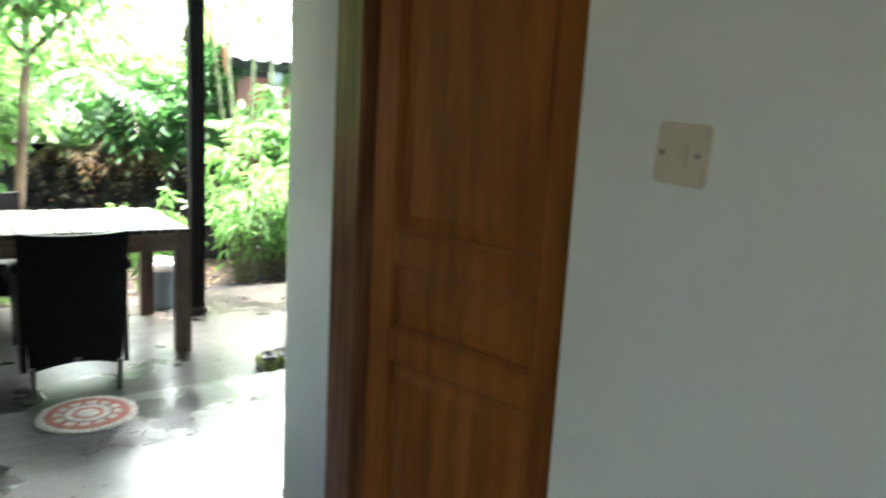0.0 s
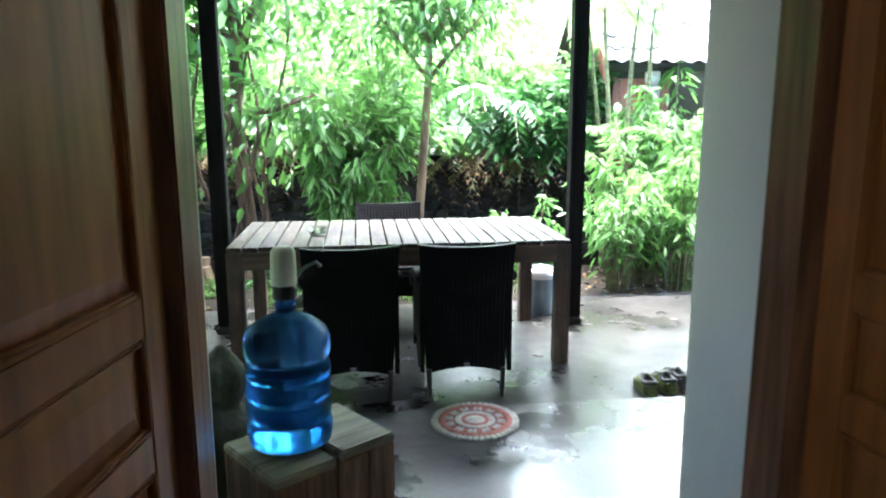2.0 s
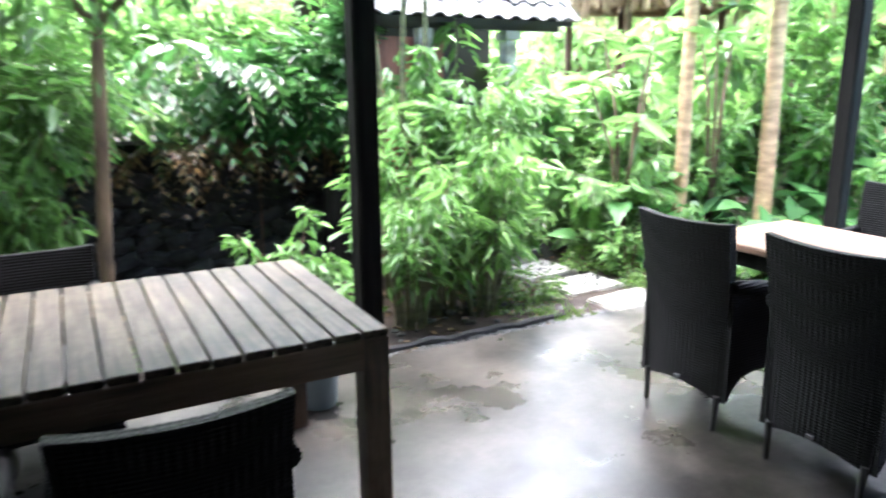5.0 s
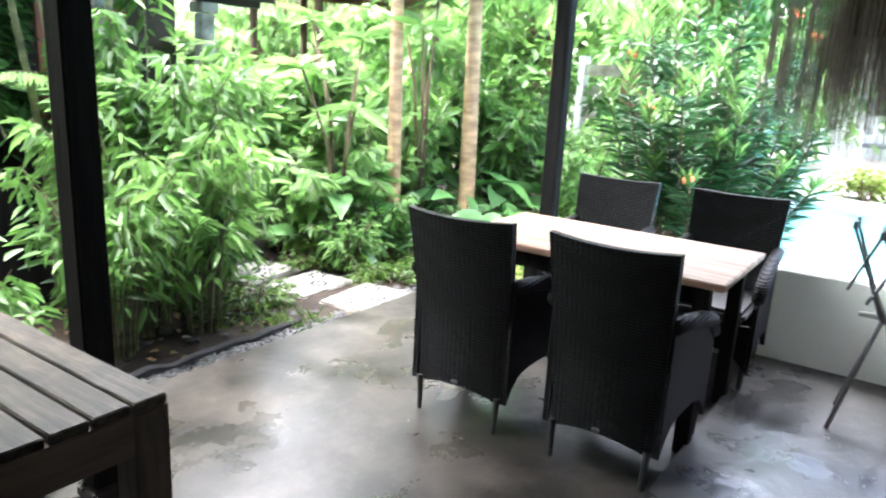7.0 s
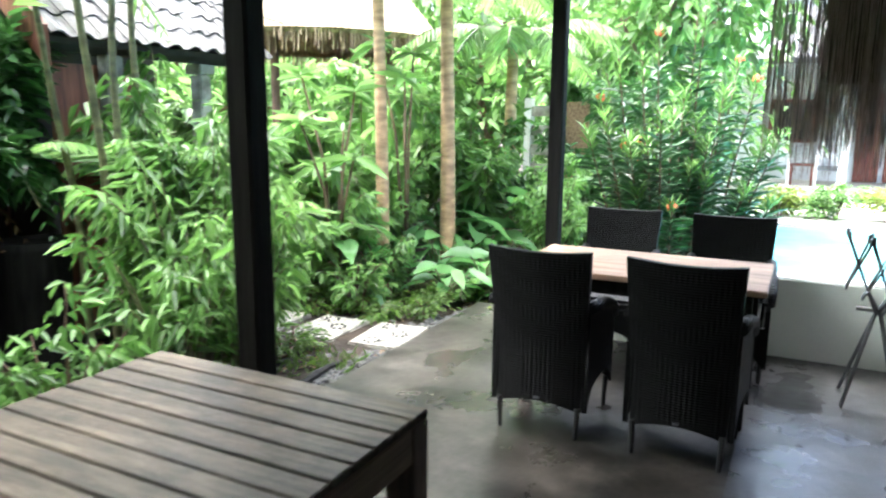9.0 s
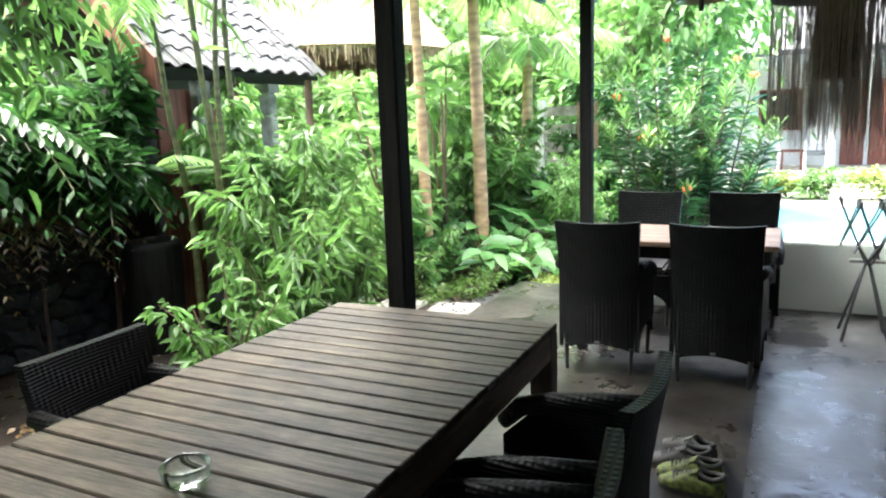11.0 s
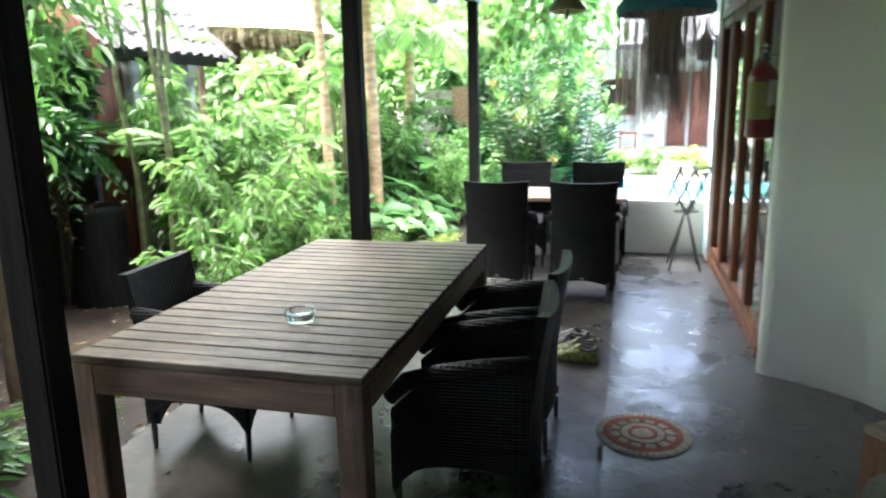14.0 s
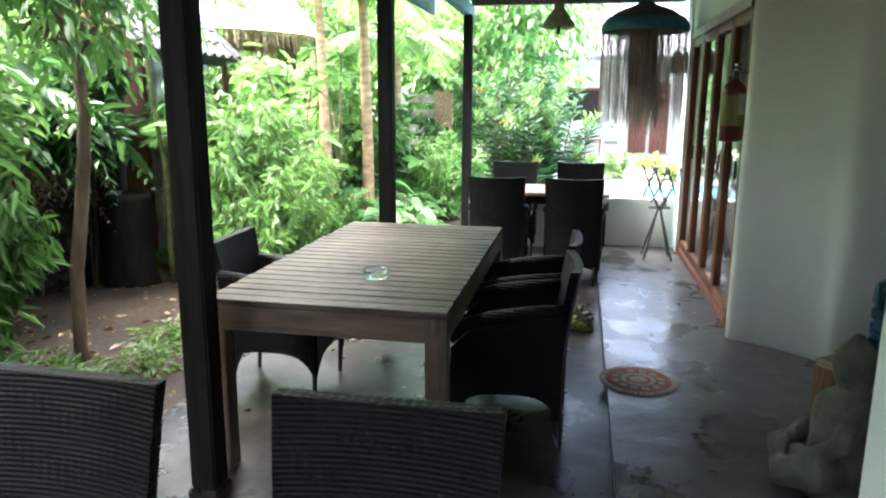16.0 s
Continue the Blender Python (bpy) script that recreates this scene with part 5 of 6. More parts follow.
def big_leaf_plant(x, y, z, count, size, label, material=None):
    """Broad heart-shaped leaves on stalks."""
    t = thing("broadleaf_plant", pose(x, y, z), label, "plant", "broad-leaved plants")
    bl = bmesh.new()
    bs = bmesh.new()
    for i in range(count):
        a = 2 * math.pi * i / count + random.uniform(-0.4, 0.4)
        el = random.uniform(0.5, 1.3)
        ln = size * random.uniform(0.7, 1.5)
        tip = Vector((math.cos(a) * math.cos(el), math.sin(a) * math.cos(el), math.sin(el))) * ln
        tube(bs, [(0, 0, 0), tip * 0.55 + Vector((0, 0, 0.06)), tip], [0.010, 0.008, 0.006], 5)
        out = Vector((math.cos(a), math.sin(a), random.uniform(-0.5, 0.45))).normalized()
        side = out.cross(Vector((0, 0, 1))).normalized()
        nrm = side.cross(out).normalized()
        s = size * random.uniform(0.55, 0.95)
        rows = [(-0.16, 0.07), (-0.06, 0.16), (0.06, 0.215), (0.22, 0.245), (0.4, 0.235), (0.58, 0.19), (0.74, 0.13), (0.88, 0.065), (1.0, 0.004)]
        roll = random.uniform(-0.7, 0.7)
        sag = random.uniform(0.1, 0.5)
        side, nrm = side * math.cos(roll) + nrm * math.sin(roll), nrm * math.cos(roll) - side * math.sin(roll)
        wave = random.uniform(0, 6)
        grid = []
        for d, w in rows:
            c = tip + out * d * s - Vector((0, 0, sag)) * d * d * s + nrm * 0.02 * s * math.sin(9 * d + wave)
            grid.append([bl.verts.new(c - side * w * s + nrm * w * 0.25 * s), bl.verts.new(c), bl.verts.new(c + side * w * s + nrm * w * 0.25 * s)])
        for g0, g1 in zip(grid, grid[1:]):
            for q in range(2):
                bl.faces.new((g0[q], g0[q + 1], g1[q + 1], g1[q]))
    part("stalk", bs, M["cane"], t)
    part("foliage", bl, material or M["leaf_big"], t, smooth=True)
    return t


# ---- garden plants ----
tree("young_tree", 1.66, 8.93, [(-0.04, 0.0, 0.1), (-0.035, -0.02, 0.6), (0.0, -0.09, 1.1), (0.03, -0.13, 1.55), (0.06, -0.09, 1.9), (0.08, -0.02, 2.2)], 0.045, 0.032,
     [((0.5, 0.0, 1), 1.0, 5), ((-0.7, 0.1, 1), 1.1, 5), ((0.9, -0.2, 0.9), 0.8, 4), ((-0.8, -0.1, 0.9), 0.6, 4), ((0.1, 0.6, 1), 1.2, 5), ((-0.2, -0.7, 1.4), 0.8, 5), ((0.8, 0.5, 1.2), 1.3, 5)], (3600, 0.24), M["leaf_mid"], M["bark"],
     "young garden tree with a pale forked trunk and airy bright crown", (0.12, 0.035))
# the last, longest limbs are added above the view to shade the left garden
t = tree("old_tree", -0.02, 9.3, [(0.0, 0.0, 0.0), (0.05, 0.0, 0.5), (0.0, 0.03, 1.0), (-0.03, 0.0, 1.6), (0.02, -0.03, 2.2), (0.0, 0.0, 2.8)], 0.085, 0.05,
         [((1.0, -0.1, 0.12), 0.75, 3), ((-0.8, 0.0, 0.9), 1.2, 4), ((0.6, 0.3, 1), 1.2, 4), ((-1.0, -0.3, 0.4), 1.4, 4), ((-0.2, -0.8, 0.7), 1.0, 5), ((0.8, -0.2, 0.9), 0.9, 5), ((-0.9, 0.5, 0.6), 1.3, 5), ((-1.0, -0.5, 0.55), 2.4, 5), ((0.3, -1.0, 0.75), 1.6, 5), ((-1.0, 0.2, 0.5), 3.0, 5)], (6200, 0.40), M["leaf_mid"], M["bark_dark"],
         "old twisted red-brown tree wrapped in woody vines", (0.15, 0.06))
for k in range(6):
    bm = bmesh.new()
    pts = []
    for q in range(9):
        zz = q * 0.34
        pts.append((0.10 * math.cos(q * 0.9 + k * 1.3) + 0.08 * (k - 2.5) + 0.03 * q * (k % 3 - 1), 0.10 * math.sin(q * 0.9 + k) - 0.05, zz))
    tube(bm, pts, [0.022 - 0.0015 * q for q in range(9)], 6)
    part("vine", bm, M["bark_dark"], t, "woody vine", True)

# wall plants take darker leaf colours in place of the shade over them
fern_label = "green fern hanging from the top of the garden wall"
for x in np.arange(-3.6, 3.8, 0.36):
    fern("wall_fern", float(x) + random.uniform(-0.1, 0.1), 10.42 + random.uniform(-0.1, 0.3), 1.22 + random.uniform(-0.1, 0.35), 9, 0.60, 0.16, M["leaf_dark"] if random.random() < 0.5 else M["leaf_mid"], fern_label, 0.5, 0.75, (170, 370), 18, 0.3, group="ferns on the garden wall")
for x, dx in ((1.6, 0.1), (2.05, 0.0), (2.4, 0.25), (2.75, 0.1), (3.2, 0.0), (3.5, -0.2)):
    fern("wall_fern", x, 10.2, 1.5 + dx, 6, 0.72, 0.18, M["leaf_dark"], fern_label, 0.2, 0.9, (200, 340), 13, 0.36, group="ferns on the garden wall")
for k in range(16):
    fern("dry_fern", -2.6 + 0.39 * k + random.uniform(-0.1, 0.1), 10.34, 0.95 + random.uniform(-0.1, 0.25), 7, 0.6, 0.10, M["litter"], "dry brown fern fronds hanging down the wall", 0.1, 0.9, (190, 350), 14, 0.3, group="dry ferns on the garden wall")
arching_shrub("hanging_bush", 0.98, 9.25, 0.44, 1.55, 16, 2000, 0.13, 0.03, M["leaf_mid"], "bushy shrub with narrow drooping leaves", "narrow-leaved shrubs", droop=0.6, curl=0.5)
shrub("hanging_bush", 1.25, 9.6, 0.5, 0.4, 1.0, 2200, 0.13, 0.03, M["leaf_mid"], "bushy shrub with narrow drooping leaves", base=1.05, group="narrow-leaved shrubs", curl=0.5)
for k in range(14):
    x = -4.6 + 0.62 * k
    shrub("hedge_shrub", x, 11.0 + random.uniform(-0.2, 0.3), 0.62, 0.5, 1.35 + random.uniform(-0.3, 0.4), 2400, 0.10, 0.045, M["leaf_mid"] if k % 3 else M["leaf_light"], "leafy shrub growing above the garden wall", base=0.95, group="shrubs above the wall", k=30, tight=0.18)
# dark corner on the left, under an overhanging canopy; leaf tones carry some shade
for x, y, rx, ry, h, n, base, mm in ((-1.6, 10.0, 0.9, 0.35, 0.9, 3600, 1.15, "leaf_mid"), (-3.3, 9.8, 1.0, 0.5, 1.2, 3600, 1.1, "leaf_dark"), (-1.3, 9.4, 0.9, 0.6, 0.6, 3200, 1.75, "leaf_mid"), (-2.4, 8.9, 1.3, 0.8, 0.9, 5200, 2.3, "leaf_mid"), (-0.6, 9.0, 1.0, 0.7, 0.8, 4200, 2.6, "leaf_mid"), (-4.2, 8.8, 1.2, 0.9, 1.2, 4200, 1.9, "leaf_dark")):
    shrub("overhanging_shrub", x, y, rx, ry, h, n, 0.12, 0.045, M[mm], "overhanging leafy shrub above the dark wall", base=base, stems=2, group="overhanging shrubs", k=34, tight=0.2)
for x, y, z0, n in ((3.35, 10.15, 1.1, 1300), (3.5, 10.2, 1.6, 800), (2.9, 10.3, 1.2, 1200)):
    shrub("overhanging_shrub", x, y, 0.32, 0.28, 0.6, n, 0.15, 0.055, M["leaf_dark"], "leafy shrub hanging over the end of the garden wall", base=z0, stems=2, group="overhanging shrubs", k=14, tight=0.25)
for x, y, h, n in ((0.42, 8.55, 0.36, 240), (-0.9, 8.55, 0.3, 200), (0.75, 8.3, 0.28, 200)):
    shrub("low_shrub", x, y, 0.22, 0.2, h, n, 0.10, 0.034, M["leaf_dark"], "small leafy shrub sprouting from the dark soil", base=0.05, stems=6, group="low shrubs in the soil", k=12)
logs = thing("cut_logs", pose(-0.32, 8.8, GROUND), "small stand of short cut bamboo logs by the post", "logs")
for k in range(6):
    bm = bmesh.new()
    lx, ly, lh = random.uniform(-0.14, 0.14), random.uniform(-0.12, 0.12), random.uniform(0.12, 0.42)
    tube(bm, [(lx, ly, -0.03), (lx + 0.02, ly, lh * 0.6), (lx + random.uniform(-0.04, 0.04), ly, lh)], [0.045, 0.042, 0.04], 10)
    part("log", bm, M["bark"], logs)
# by the second post
arching_shrub("post_shrub", 2.55, 8.25, 0.26, 0.85, 12, 700, 0.085, 0.032, M["leaf_mid"], "small green shrub beside the post", low=0.3)
for k, (x, y, h, n) in enumerate(((3.42, 8.5, 1.0, 700), (3.75, 8.7, 1.5, 1300), (4.2, 8.95, 1.55, 1300), (3.98, 8.5, 1.15, 900))):
    arching_shrub("bamboo_shrub", x, y, 0.42, h, 17, n, 0.125, 0.032, M["leaf_bamboo" if k % 2 else "leaf_mid"], "airy shrub with narrow bright leaves on thin canes", "cane shrubs", M["cane"], 0.35, 0.32)
for k, (x, y, h, lx) in enumerate(((3.72, 9.3, 3.2, 0.05), (3.55, 9.15, 3.4, -0.06), (3.98, 9.4, 3.6, 0.03), (3.62, 9.5, 2.6, -0.10))):
    t = thing("bamboo_cane", pose(x, y, GROUND), "tall mottled bamboo cane with a leafy top", "bamboo", "bamboo canes")
    bm = bmesh.new()
    pts, rad = [], []
    for q in range(13):
        zz = h * q / 12
        pts += [(lx * h * (q / 12) ** 2, 0.02 * math.sin(q), zz)]
        rad += [0.028 * (1 - 0.5 * q / 12) * (1.0 if q % 2 else 1.12)]
    tube(bm, pts, rad, 8)
    part("cane", bm, M["cane"], t, smooth=True)
    P, D, L, ribs = frond_set(pts[-1], 8, 1.1, 0.22, 0.1, 0.5, 0.7, pairs=22)
    leaves("foliage", P, D, L, L * 0.13, M["leaf_light"], t, curl=0.4)
arching_shrub("bamboo_shrub", 4.35, 9.5, 0.45, 1.95, 15, 1500, 0.15, 0.042, M["leaf_mid"], "tall airy shrub with narrow leaves before the gatehouse", "cane shrubs", M["cane"], 0.3)
arching_shrub("bamboo_shrub", 4.72, 9.55, 0.3, 1.15, 11, 800, 0.13, 0.045, M["leaf_light"], "airy shrub with narrow bright leaves on thin canes", "cane shrubs", M["cane"], 0.3)
# stone pillar by the path
pillar = thing("stone_pillar", pose(5.16, 10.0, GROUND), "pale rough stone pillar under the gatehouse eave", "pillar")
bm = bmesh.new()
for k in range(9):
    w = 0.062 + 0.004 * math.sin(2.3 * k)
    box(bm, -w, w, -w, w, 0.12 + 0.205 * k, 0.12 + 0.205 * (k + 1) - 0.006, bevel=0.01)
part("shaft", bm, M["stone_pillar"], pillar)
part("plinth", B(-0.10, 0.10, -0.10, 0.10, -0.02, 0.118, bevel=0.012), M["stone_pillar"], pillar)
part("capital", B(-0.085, 0.085, -0.085, 0.085, 1.967, 2.045, bevel=0.01), M["stone_pillar"], pillar)

# along the path and beyond it; leaf tones lightened for the stronger light there
for k, (x, y, rx, h, n, mm, ln, wd) in enumerate((
        (5.75, 9.35, 0.36, 0.9, 700, "leaf_light", 0.15, 0.065), (6.1, 9.9, 0.5, 1.3, 900, "leaf_light", 0.20, 0.09), (6.2, 10.5, 0.45, 1.3, 1000, "leaf_light", 0.16, 0.08),
        (6.75, 9.35, 0.4, 1.1, 1100, "leaf_light", 0.12, 0.05), (7.2, 9.7, 0.6, 1.9, 1100, "leaf_light", 0.22, 0.10), (6.4, 10.7, 0.6, 1.7, 1300, "leaf_light", 0.18, 0.08),
        (8.1, 8.9, 0.6, 1.7, 1600, "leaf_mid", 0.16, 0.06), (8.2, 10.2, 0.8, 2.2, 2200, "leaf_light", 0.18, 0.075), (9.0, 8.0, 0.7, 0.95, 2200, "leaf_dark", 0.16, 0.07),
        (7.75, 7.75, 0.34, 1.0, 2200, "leaf_light", 0.07, 0.035), (8.6, 7.6, 0.5, 1.1, 2000, "leaf_light", 0.10, 0.05), (9.8, 7.3, 0.9, 2.0, 3600, "leaf_dark", 0.14, 0.06),
        (10.8, 8.0, 0.9, 2.3, 3600, "leaf_dark", 0.18, 0.08), (5.12, 9.72, 0.22, 0.8, 500, "leaf_mid", 0.12, 0.05), (4.55, 9.75, 0.28, 0.6, 800, "leaf_light", 0.10, 0.04),
        (6.0, 8.75, 0.26, 0.6, 700, "leaf_mid", 0.075, 0.032), (5.55, 8.75, 0.22, 0.45, 450, "leaf_light", 0.09, 0.03))):
    arching_shrub("garden_shrub", x, y, rx * 1.1, h * 1.05, 11, n, ln, wd, M[mm], "leafy green garden shrub beside the path", "garden shrubs", droop=0.2)
big = "plant with broad glossy heart-shaped leaves"
for x, y, c, s in ((6.15, 8.2, 14, 0.28), (6.6, 8.0, 15, 0.32), (7.05, 8.1, 15, 0.34), (7.45, 8.3, 14, 0.36), (6.35, 8.6, 13, 0.40), (6.9, 8.55, 13, 0.42), (6.3, 7.75, 9, 0.20), (5.75, 8.9, 10, 0.26), (5.85, 9.55, 11, 0.3)):
    big_leaf_plant(x, y, GROUND, c, s, big, M["leaf_broad"])
for x, y, c, s in ((7.5, 8.9, 13, 0.62), (8.1, 8.5, 13, 0.6), (6.1, 9.5, 12, 0.5), (7.0, 9.7, 13, 0.66), (8.9, 9.6, 13, 0.7), (6.6, 10.2, 13, 0.66), (7.7, 10.3, 13, 0.75)):
    big_leaf_plant(x, y, GROUND, c, s, "tall plant with very large long green leaves", M["leaf_broad"] if c % 2 else M["leaf_big"])
for x, y, ln in ((6.5, 8.15, 0.62), (7.0, 7.95, 0.6), (7.6, 8.4, 0.8), (5.9, 9.7, 0.7), (4.35, 9.75, 0.6)):
    fern("ground_fern", x, y, GROUND + 0.05, 13, ln, 0.15, M["leaf_fern"], "bright green fern growing from the soil", 0.8, 0.55, group="ferns in the bed")
palm(7.12, 8.67, 3.1, 0.075, 13, 1.9, "slim palm tree with an orange-brown trunk", (0.01, 0.02))
palm(6.40, 9.0, 3.3, 0.06, 12, 1.8, "slim palm tree with an orange-brown trunk", (0.02, 0.03))
palm(8.95, 8.75, 2.5, 0.08, 14, 1.7, "palm tree with drooping pale fronds", (0.03, 0.0))
palm(4.5, 12.8, 4.0, 0.09, 14, 2.4, "palm tree with drooping pale fronds", (-0.05, -0.06))
fern("areca_palm", 6.2, 10.9, 0.9, 12, 1.6, 0.38, M["leaf_light"], "feathery areca palm with bright arching fronds", 0.95, 0.55, pairs=30, wd=0.11, category="palm")
fern("areca_palm", 4.15, 9.45, 0.85, 10, 1.3, 0.32, M["leaf_light"], "feathery areca palm with bright arching fronds", 0.95, 0.55, pairs=28, wd=0.12, category="palm")

fern("areca_palm", 6.05, 9.25, 0.35, 11, 1.05, 0.26, M["leaf_light"], "feathery areca palm with bright arching fronds", 0.9, 0.5, pairs=28, wd=0.12, category="palm")
fern("areca_palm", 6.95, 9.95, 0.7, 11, 1.3, 0.32, M["leaf_light"], "feathery areca palm with bright arching fronds", 0.95, 0.55, pairs=28, wd=0.12, category="palm")


def rosette_tree(x, y, branches, label):
    """Thin forked grey branches that end in rosettes of long leaves."""
    t = thing("frangipani", pose(x, y, GROUND), label, "small tree")
    P, D, L = [], [], []
    bm = bmesh.new()
    for bx, by, bz in branches:
        e = Vector((bx, by, bz))
        m = Vector((bx * 0.35, by * 0.35, bz * 0.62))
        tube(bm, [(0, 0, -0.05), m, e], [0.020, 0.014, 0.010], 7)
        for q in range(11):
            a = 2.4 * q + random.uniform(-0.5, 0.5)
            P.append(tuple(e + Vector((0, 0, -0.004 * q))))
            D.append((math.cos(a), math.sin(a), random.uniform(-0.35, 0.9)))
            L.append(random.uniform(0.18, 0.36))
    part("branching", bm, M["bark"], t, smooth=True)
    L = np.array(L)
    leaves("foliage", P, D, L, L * 0.27, M["leaf_light"], t, fold=0.18, curl=0.3)
    return t


rosette_tree(5.85, 9.15, [(-0.35, 0.1, 1.6), (0.1, -0.15, 1.85), (0.42, 0.2, 1.5), (0.0, 0.35, 2.0), (-0.15, -0.3, 1.3)], "small frangipani with bare grey branches and leaf rosettes")
rosette_tree(6.75, 8.95, [(-0.2, -0.1, 2.0), (0.15, 0.0, 2.25), (0.3, 0.2, 1.85), (-0.05, 0.3, 2.35)], "small frangipani with bare grey branches and leaf rosettes")
for x, y, c, s in ((5.8, 9.1, 7, 0.5), (7.35, 8.9, 9, 0.62), (7.9, 8.75, 9, 0.66)):
    big_leaf_plant(x, y, GROUND, c, s, "tall plant with very large long green leaves", M["leaf_broad"])

stump = bmesh.new()
rows = [(0.27, -0.1), (0.245, 0.05), (0.225, 0.3), (0.215, 0.55), (0.225, 0.78), (0.205, 0.84), (0.12, 0.82), (0.02, 0.80)]
lathe(stump, rows, 22)
for v in stump.verts:
    f = 1 + 0.16 * noise.noise((v.co.x * 5, v.co.y * 5, v.co.z * 2)) + 0.05 * noise.noise(v.co * 14)
    v.co.x *= f
    v.co.y *= f
stump = part("tree_stump", stump, M["post"], smooth=True, at=pose(3.50, 9.86, GROUND))
tagged(stump, "broad blackened old tree stump beside the garden wall", "stump")

# oleander beside the pool
ol = thing("oleander", pose(7.0, 6.48, GROUND), "tall oleander bush with narrow leaves and orange flowers", "shrub")
bm = bmesh.new()
OP, OD, OL = [], [], []
tips = []
YP, YD, YL = [], [], []
for i in range(50):
    a, r = random.uniform(0, 2 * math.pi), random.uniform(0.05, 1.0) ** 0.7
    h = random.uniform(1.2, 2.62) * (1.0 - 0.30 * r * r)
    b = Vector((0.40 * r * math.cos(a), 0.40 * r * math.sin(a), 0))
    e = Vector((0.82 * r * math.cos(a), 0.82 * r * math.sin(a), h))
    m = b.lerp(e, 0.5) + Vector((0.02, 0, 0.14))
    bm = bmesh.new()
    tube(bm, [b, m, e], [0.013, 0.010, 0.005], 5)
    part("stem", bm, M["bark_dark"], ol)
    tips.append(e)
    spin = random.uniform(0, 6)
    for k, q in enumerate(np.linspace(0.34, 1.0, 19)):
        c = b.lerp(m, q * 2) if q < 0.5 else m.lerp(e, q * 2 - 1)
        young = q > 0.86
        for w in range(4):
            aa = spin + 2 * math.pi * w / 4 + 0.8 * k
            lift = random.uniform(0.9, 1.7) if young else random.uniform(0.15, 0.8)
            (YP if young else OP).append(tuple(c))
            (YD if young else OD).append((math.cos(aa), math.sin(aa), lift))
            (YL if young else OL).append(random.uniform(0.11, 0.17) if young else random.uniform(0.13, 0.21))
leaves("foliage", OP, OD, np.array(OL), np.array(OL) * 0.17, M["leaf_oleander"], ol, curl=0.22)
leaves("young_leaves", YP, YD, np.array(YL), np.array(YL) * 0.16, M["leaf_mid"], ol, "lighter green shoot tips", curl=0.1)
for e in tips[::6]:
    bm = bmesh.new()
    for q in range(9):
        d = Vector((random.uniform(-1, 1), random.uniform(-1, 1), random.uniform(-0.2, 1))).normalized()
        c = e + d * 0.035
        s = d.orthogonal().normalized() * 0.02
        u = d.cross(s)
        bm.faces.new([bm.verts.new(c + s * math.cos(g) + u * math.sin(g) + d * (0.008 if k % 2 else 0)) for k, g in enumerate([radians(60 * w) for w in range(6)])])
    part("flower", bm, M["flower"], ol, "orange blossom")

# low yellow-green cover at the end of the patio and small weeds
shrub("yellow_groundcover", 6.2, 7.55, 0.35, 0.18, 0.14, 1500, 0.05, 0.022, M["leaf_yellow"], "yellow-green low ground cover plant", base=0.0, stems=3)
for x, y in ((5.4, 9.0), (5.5, 8.5), (4.4, 8.6), (5.7, 8.2), (0.4, 8.3), (-0.6, 8.25), (0.9, 8.5), (-1.2, 8.6), (-0.2, 8.7), (1.15, 8.75), (1.45, 8.35), (2.0, 8.6)):
    shrub("weed", x + random.uniform(-0.1, 0.1), y, 0.22, 0.18, 0.20, 420, 0.06, 0.018, M["grass"], "small green weed growing in the soil", "weed", "weeds", stems=3, base=0.0, k=8)
GP = np.stack([rng.uniform(4.0, 9.5, 9000), 7.95 + 2.4 * rng.random(9000) ** 1.3, np.full(9000, GROUND)], 1)
keep = (np.abs(GP[:, 0] - 5.0) > 0.42) & (np.sin(GP[:, 0] * 3.1) + np.cos(GP[:, 1] * 4.3) > -0.4)
GP = GP[keep]
lawn = tagged(thing("grass", pose(0, 0, 0), "patchy short grass beside the path", "grass"), kind="stuff")
leaves("blades", GP, rng.normal(0, 0.5, (len(GP), 3)) + np.array([0, 0, 0.9]), rng.uniform(0.04, 0.11, len(GP)), 0.008, M["grass"], lawn, curl=0.3)
LP = np.stack([rng.uniform(-4, 7, 1400), rng.uniform(7.95, 10.3, 1400), np.full(1400, GROUND + 0.02)], 1)
lit = tagged(thing("leaf_litter", pose(0, 0, 0), "fallen brown leaves on the soil", "leaves"), kind="stuff")
LD = rng.normal(0, 1, (1400, 3))
LD[:, 2] *= 0.1
leaves("fallen_leaves", LP, LD, rng.uniform(0.04, 0.10, 1400), rng.uniform(0.02, 0.04, 1400), M["litter"], lit)

# tree belt behind the garden
for k in range(11):
    x = -9 + 2.9 * k + random.uniform(-0.5, 0.5)
    y = 14.5 + random.uniform(0, 3) + (1.5 if 4 < x < 9 else 0)
    h = random.uniform(1.8, 2.6)
    tree("garden_tree", x, y, [(0, 0, 0), (0.1, 0, h * 0.4), (-0.05, 0.1, h * 0.75), (0.05, 0, h)], 0.12, 0.07,
         [((math.cos(a), math.sin(a), random.uniform(0.1, 0.9)), random.uniform(1.1, 1.9), random.choice((2, 3, 3))) for a in [radians(51 * q) for q in range(7)]], (1700, 0.5), M["leaf_light"] if k % 2 else M["leaf_mid"], M["bark"],
         "leafy garden tree behind the wall", (0.24, 0.11))
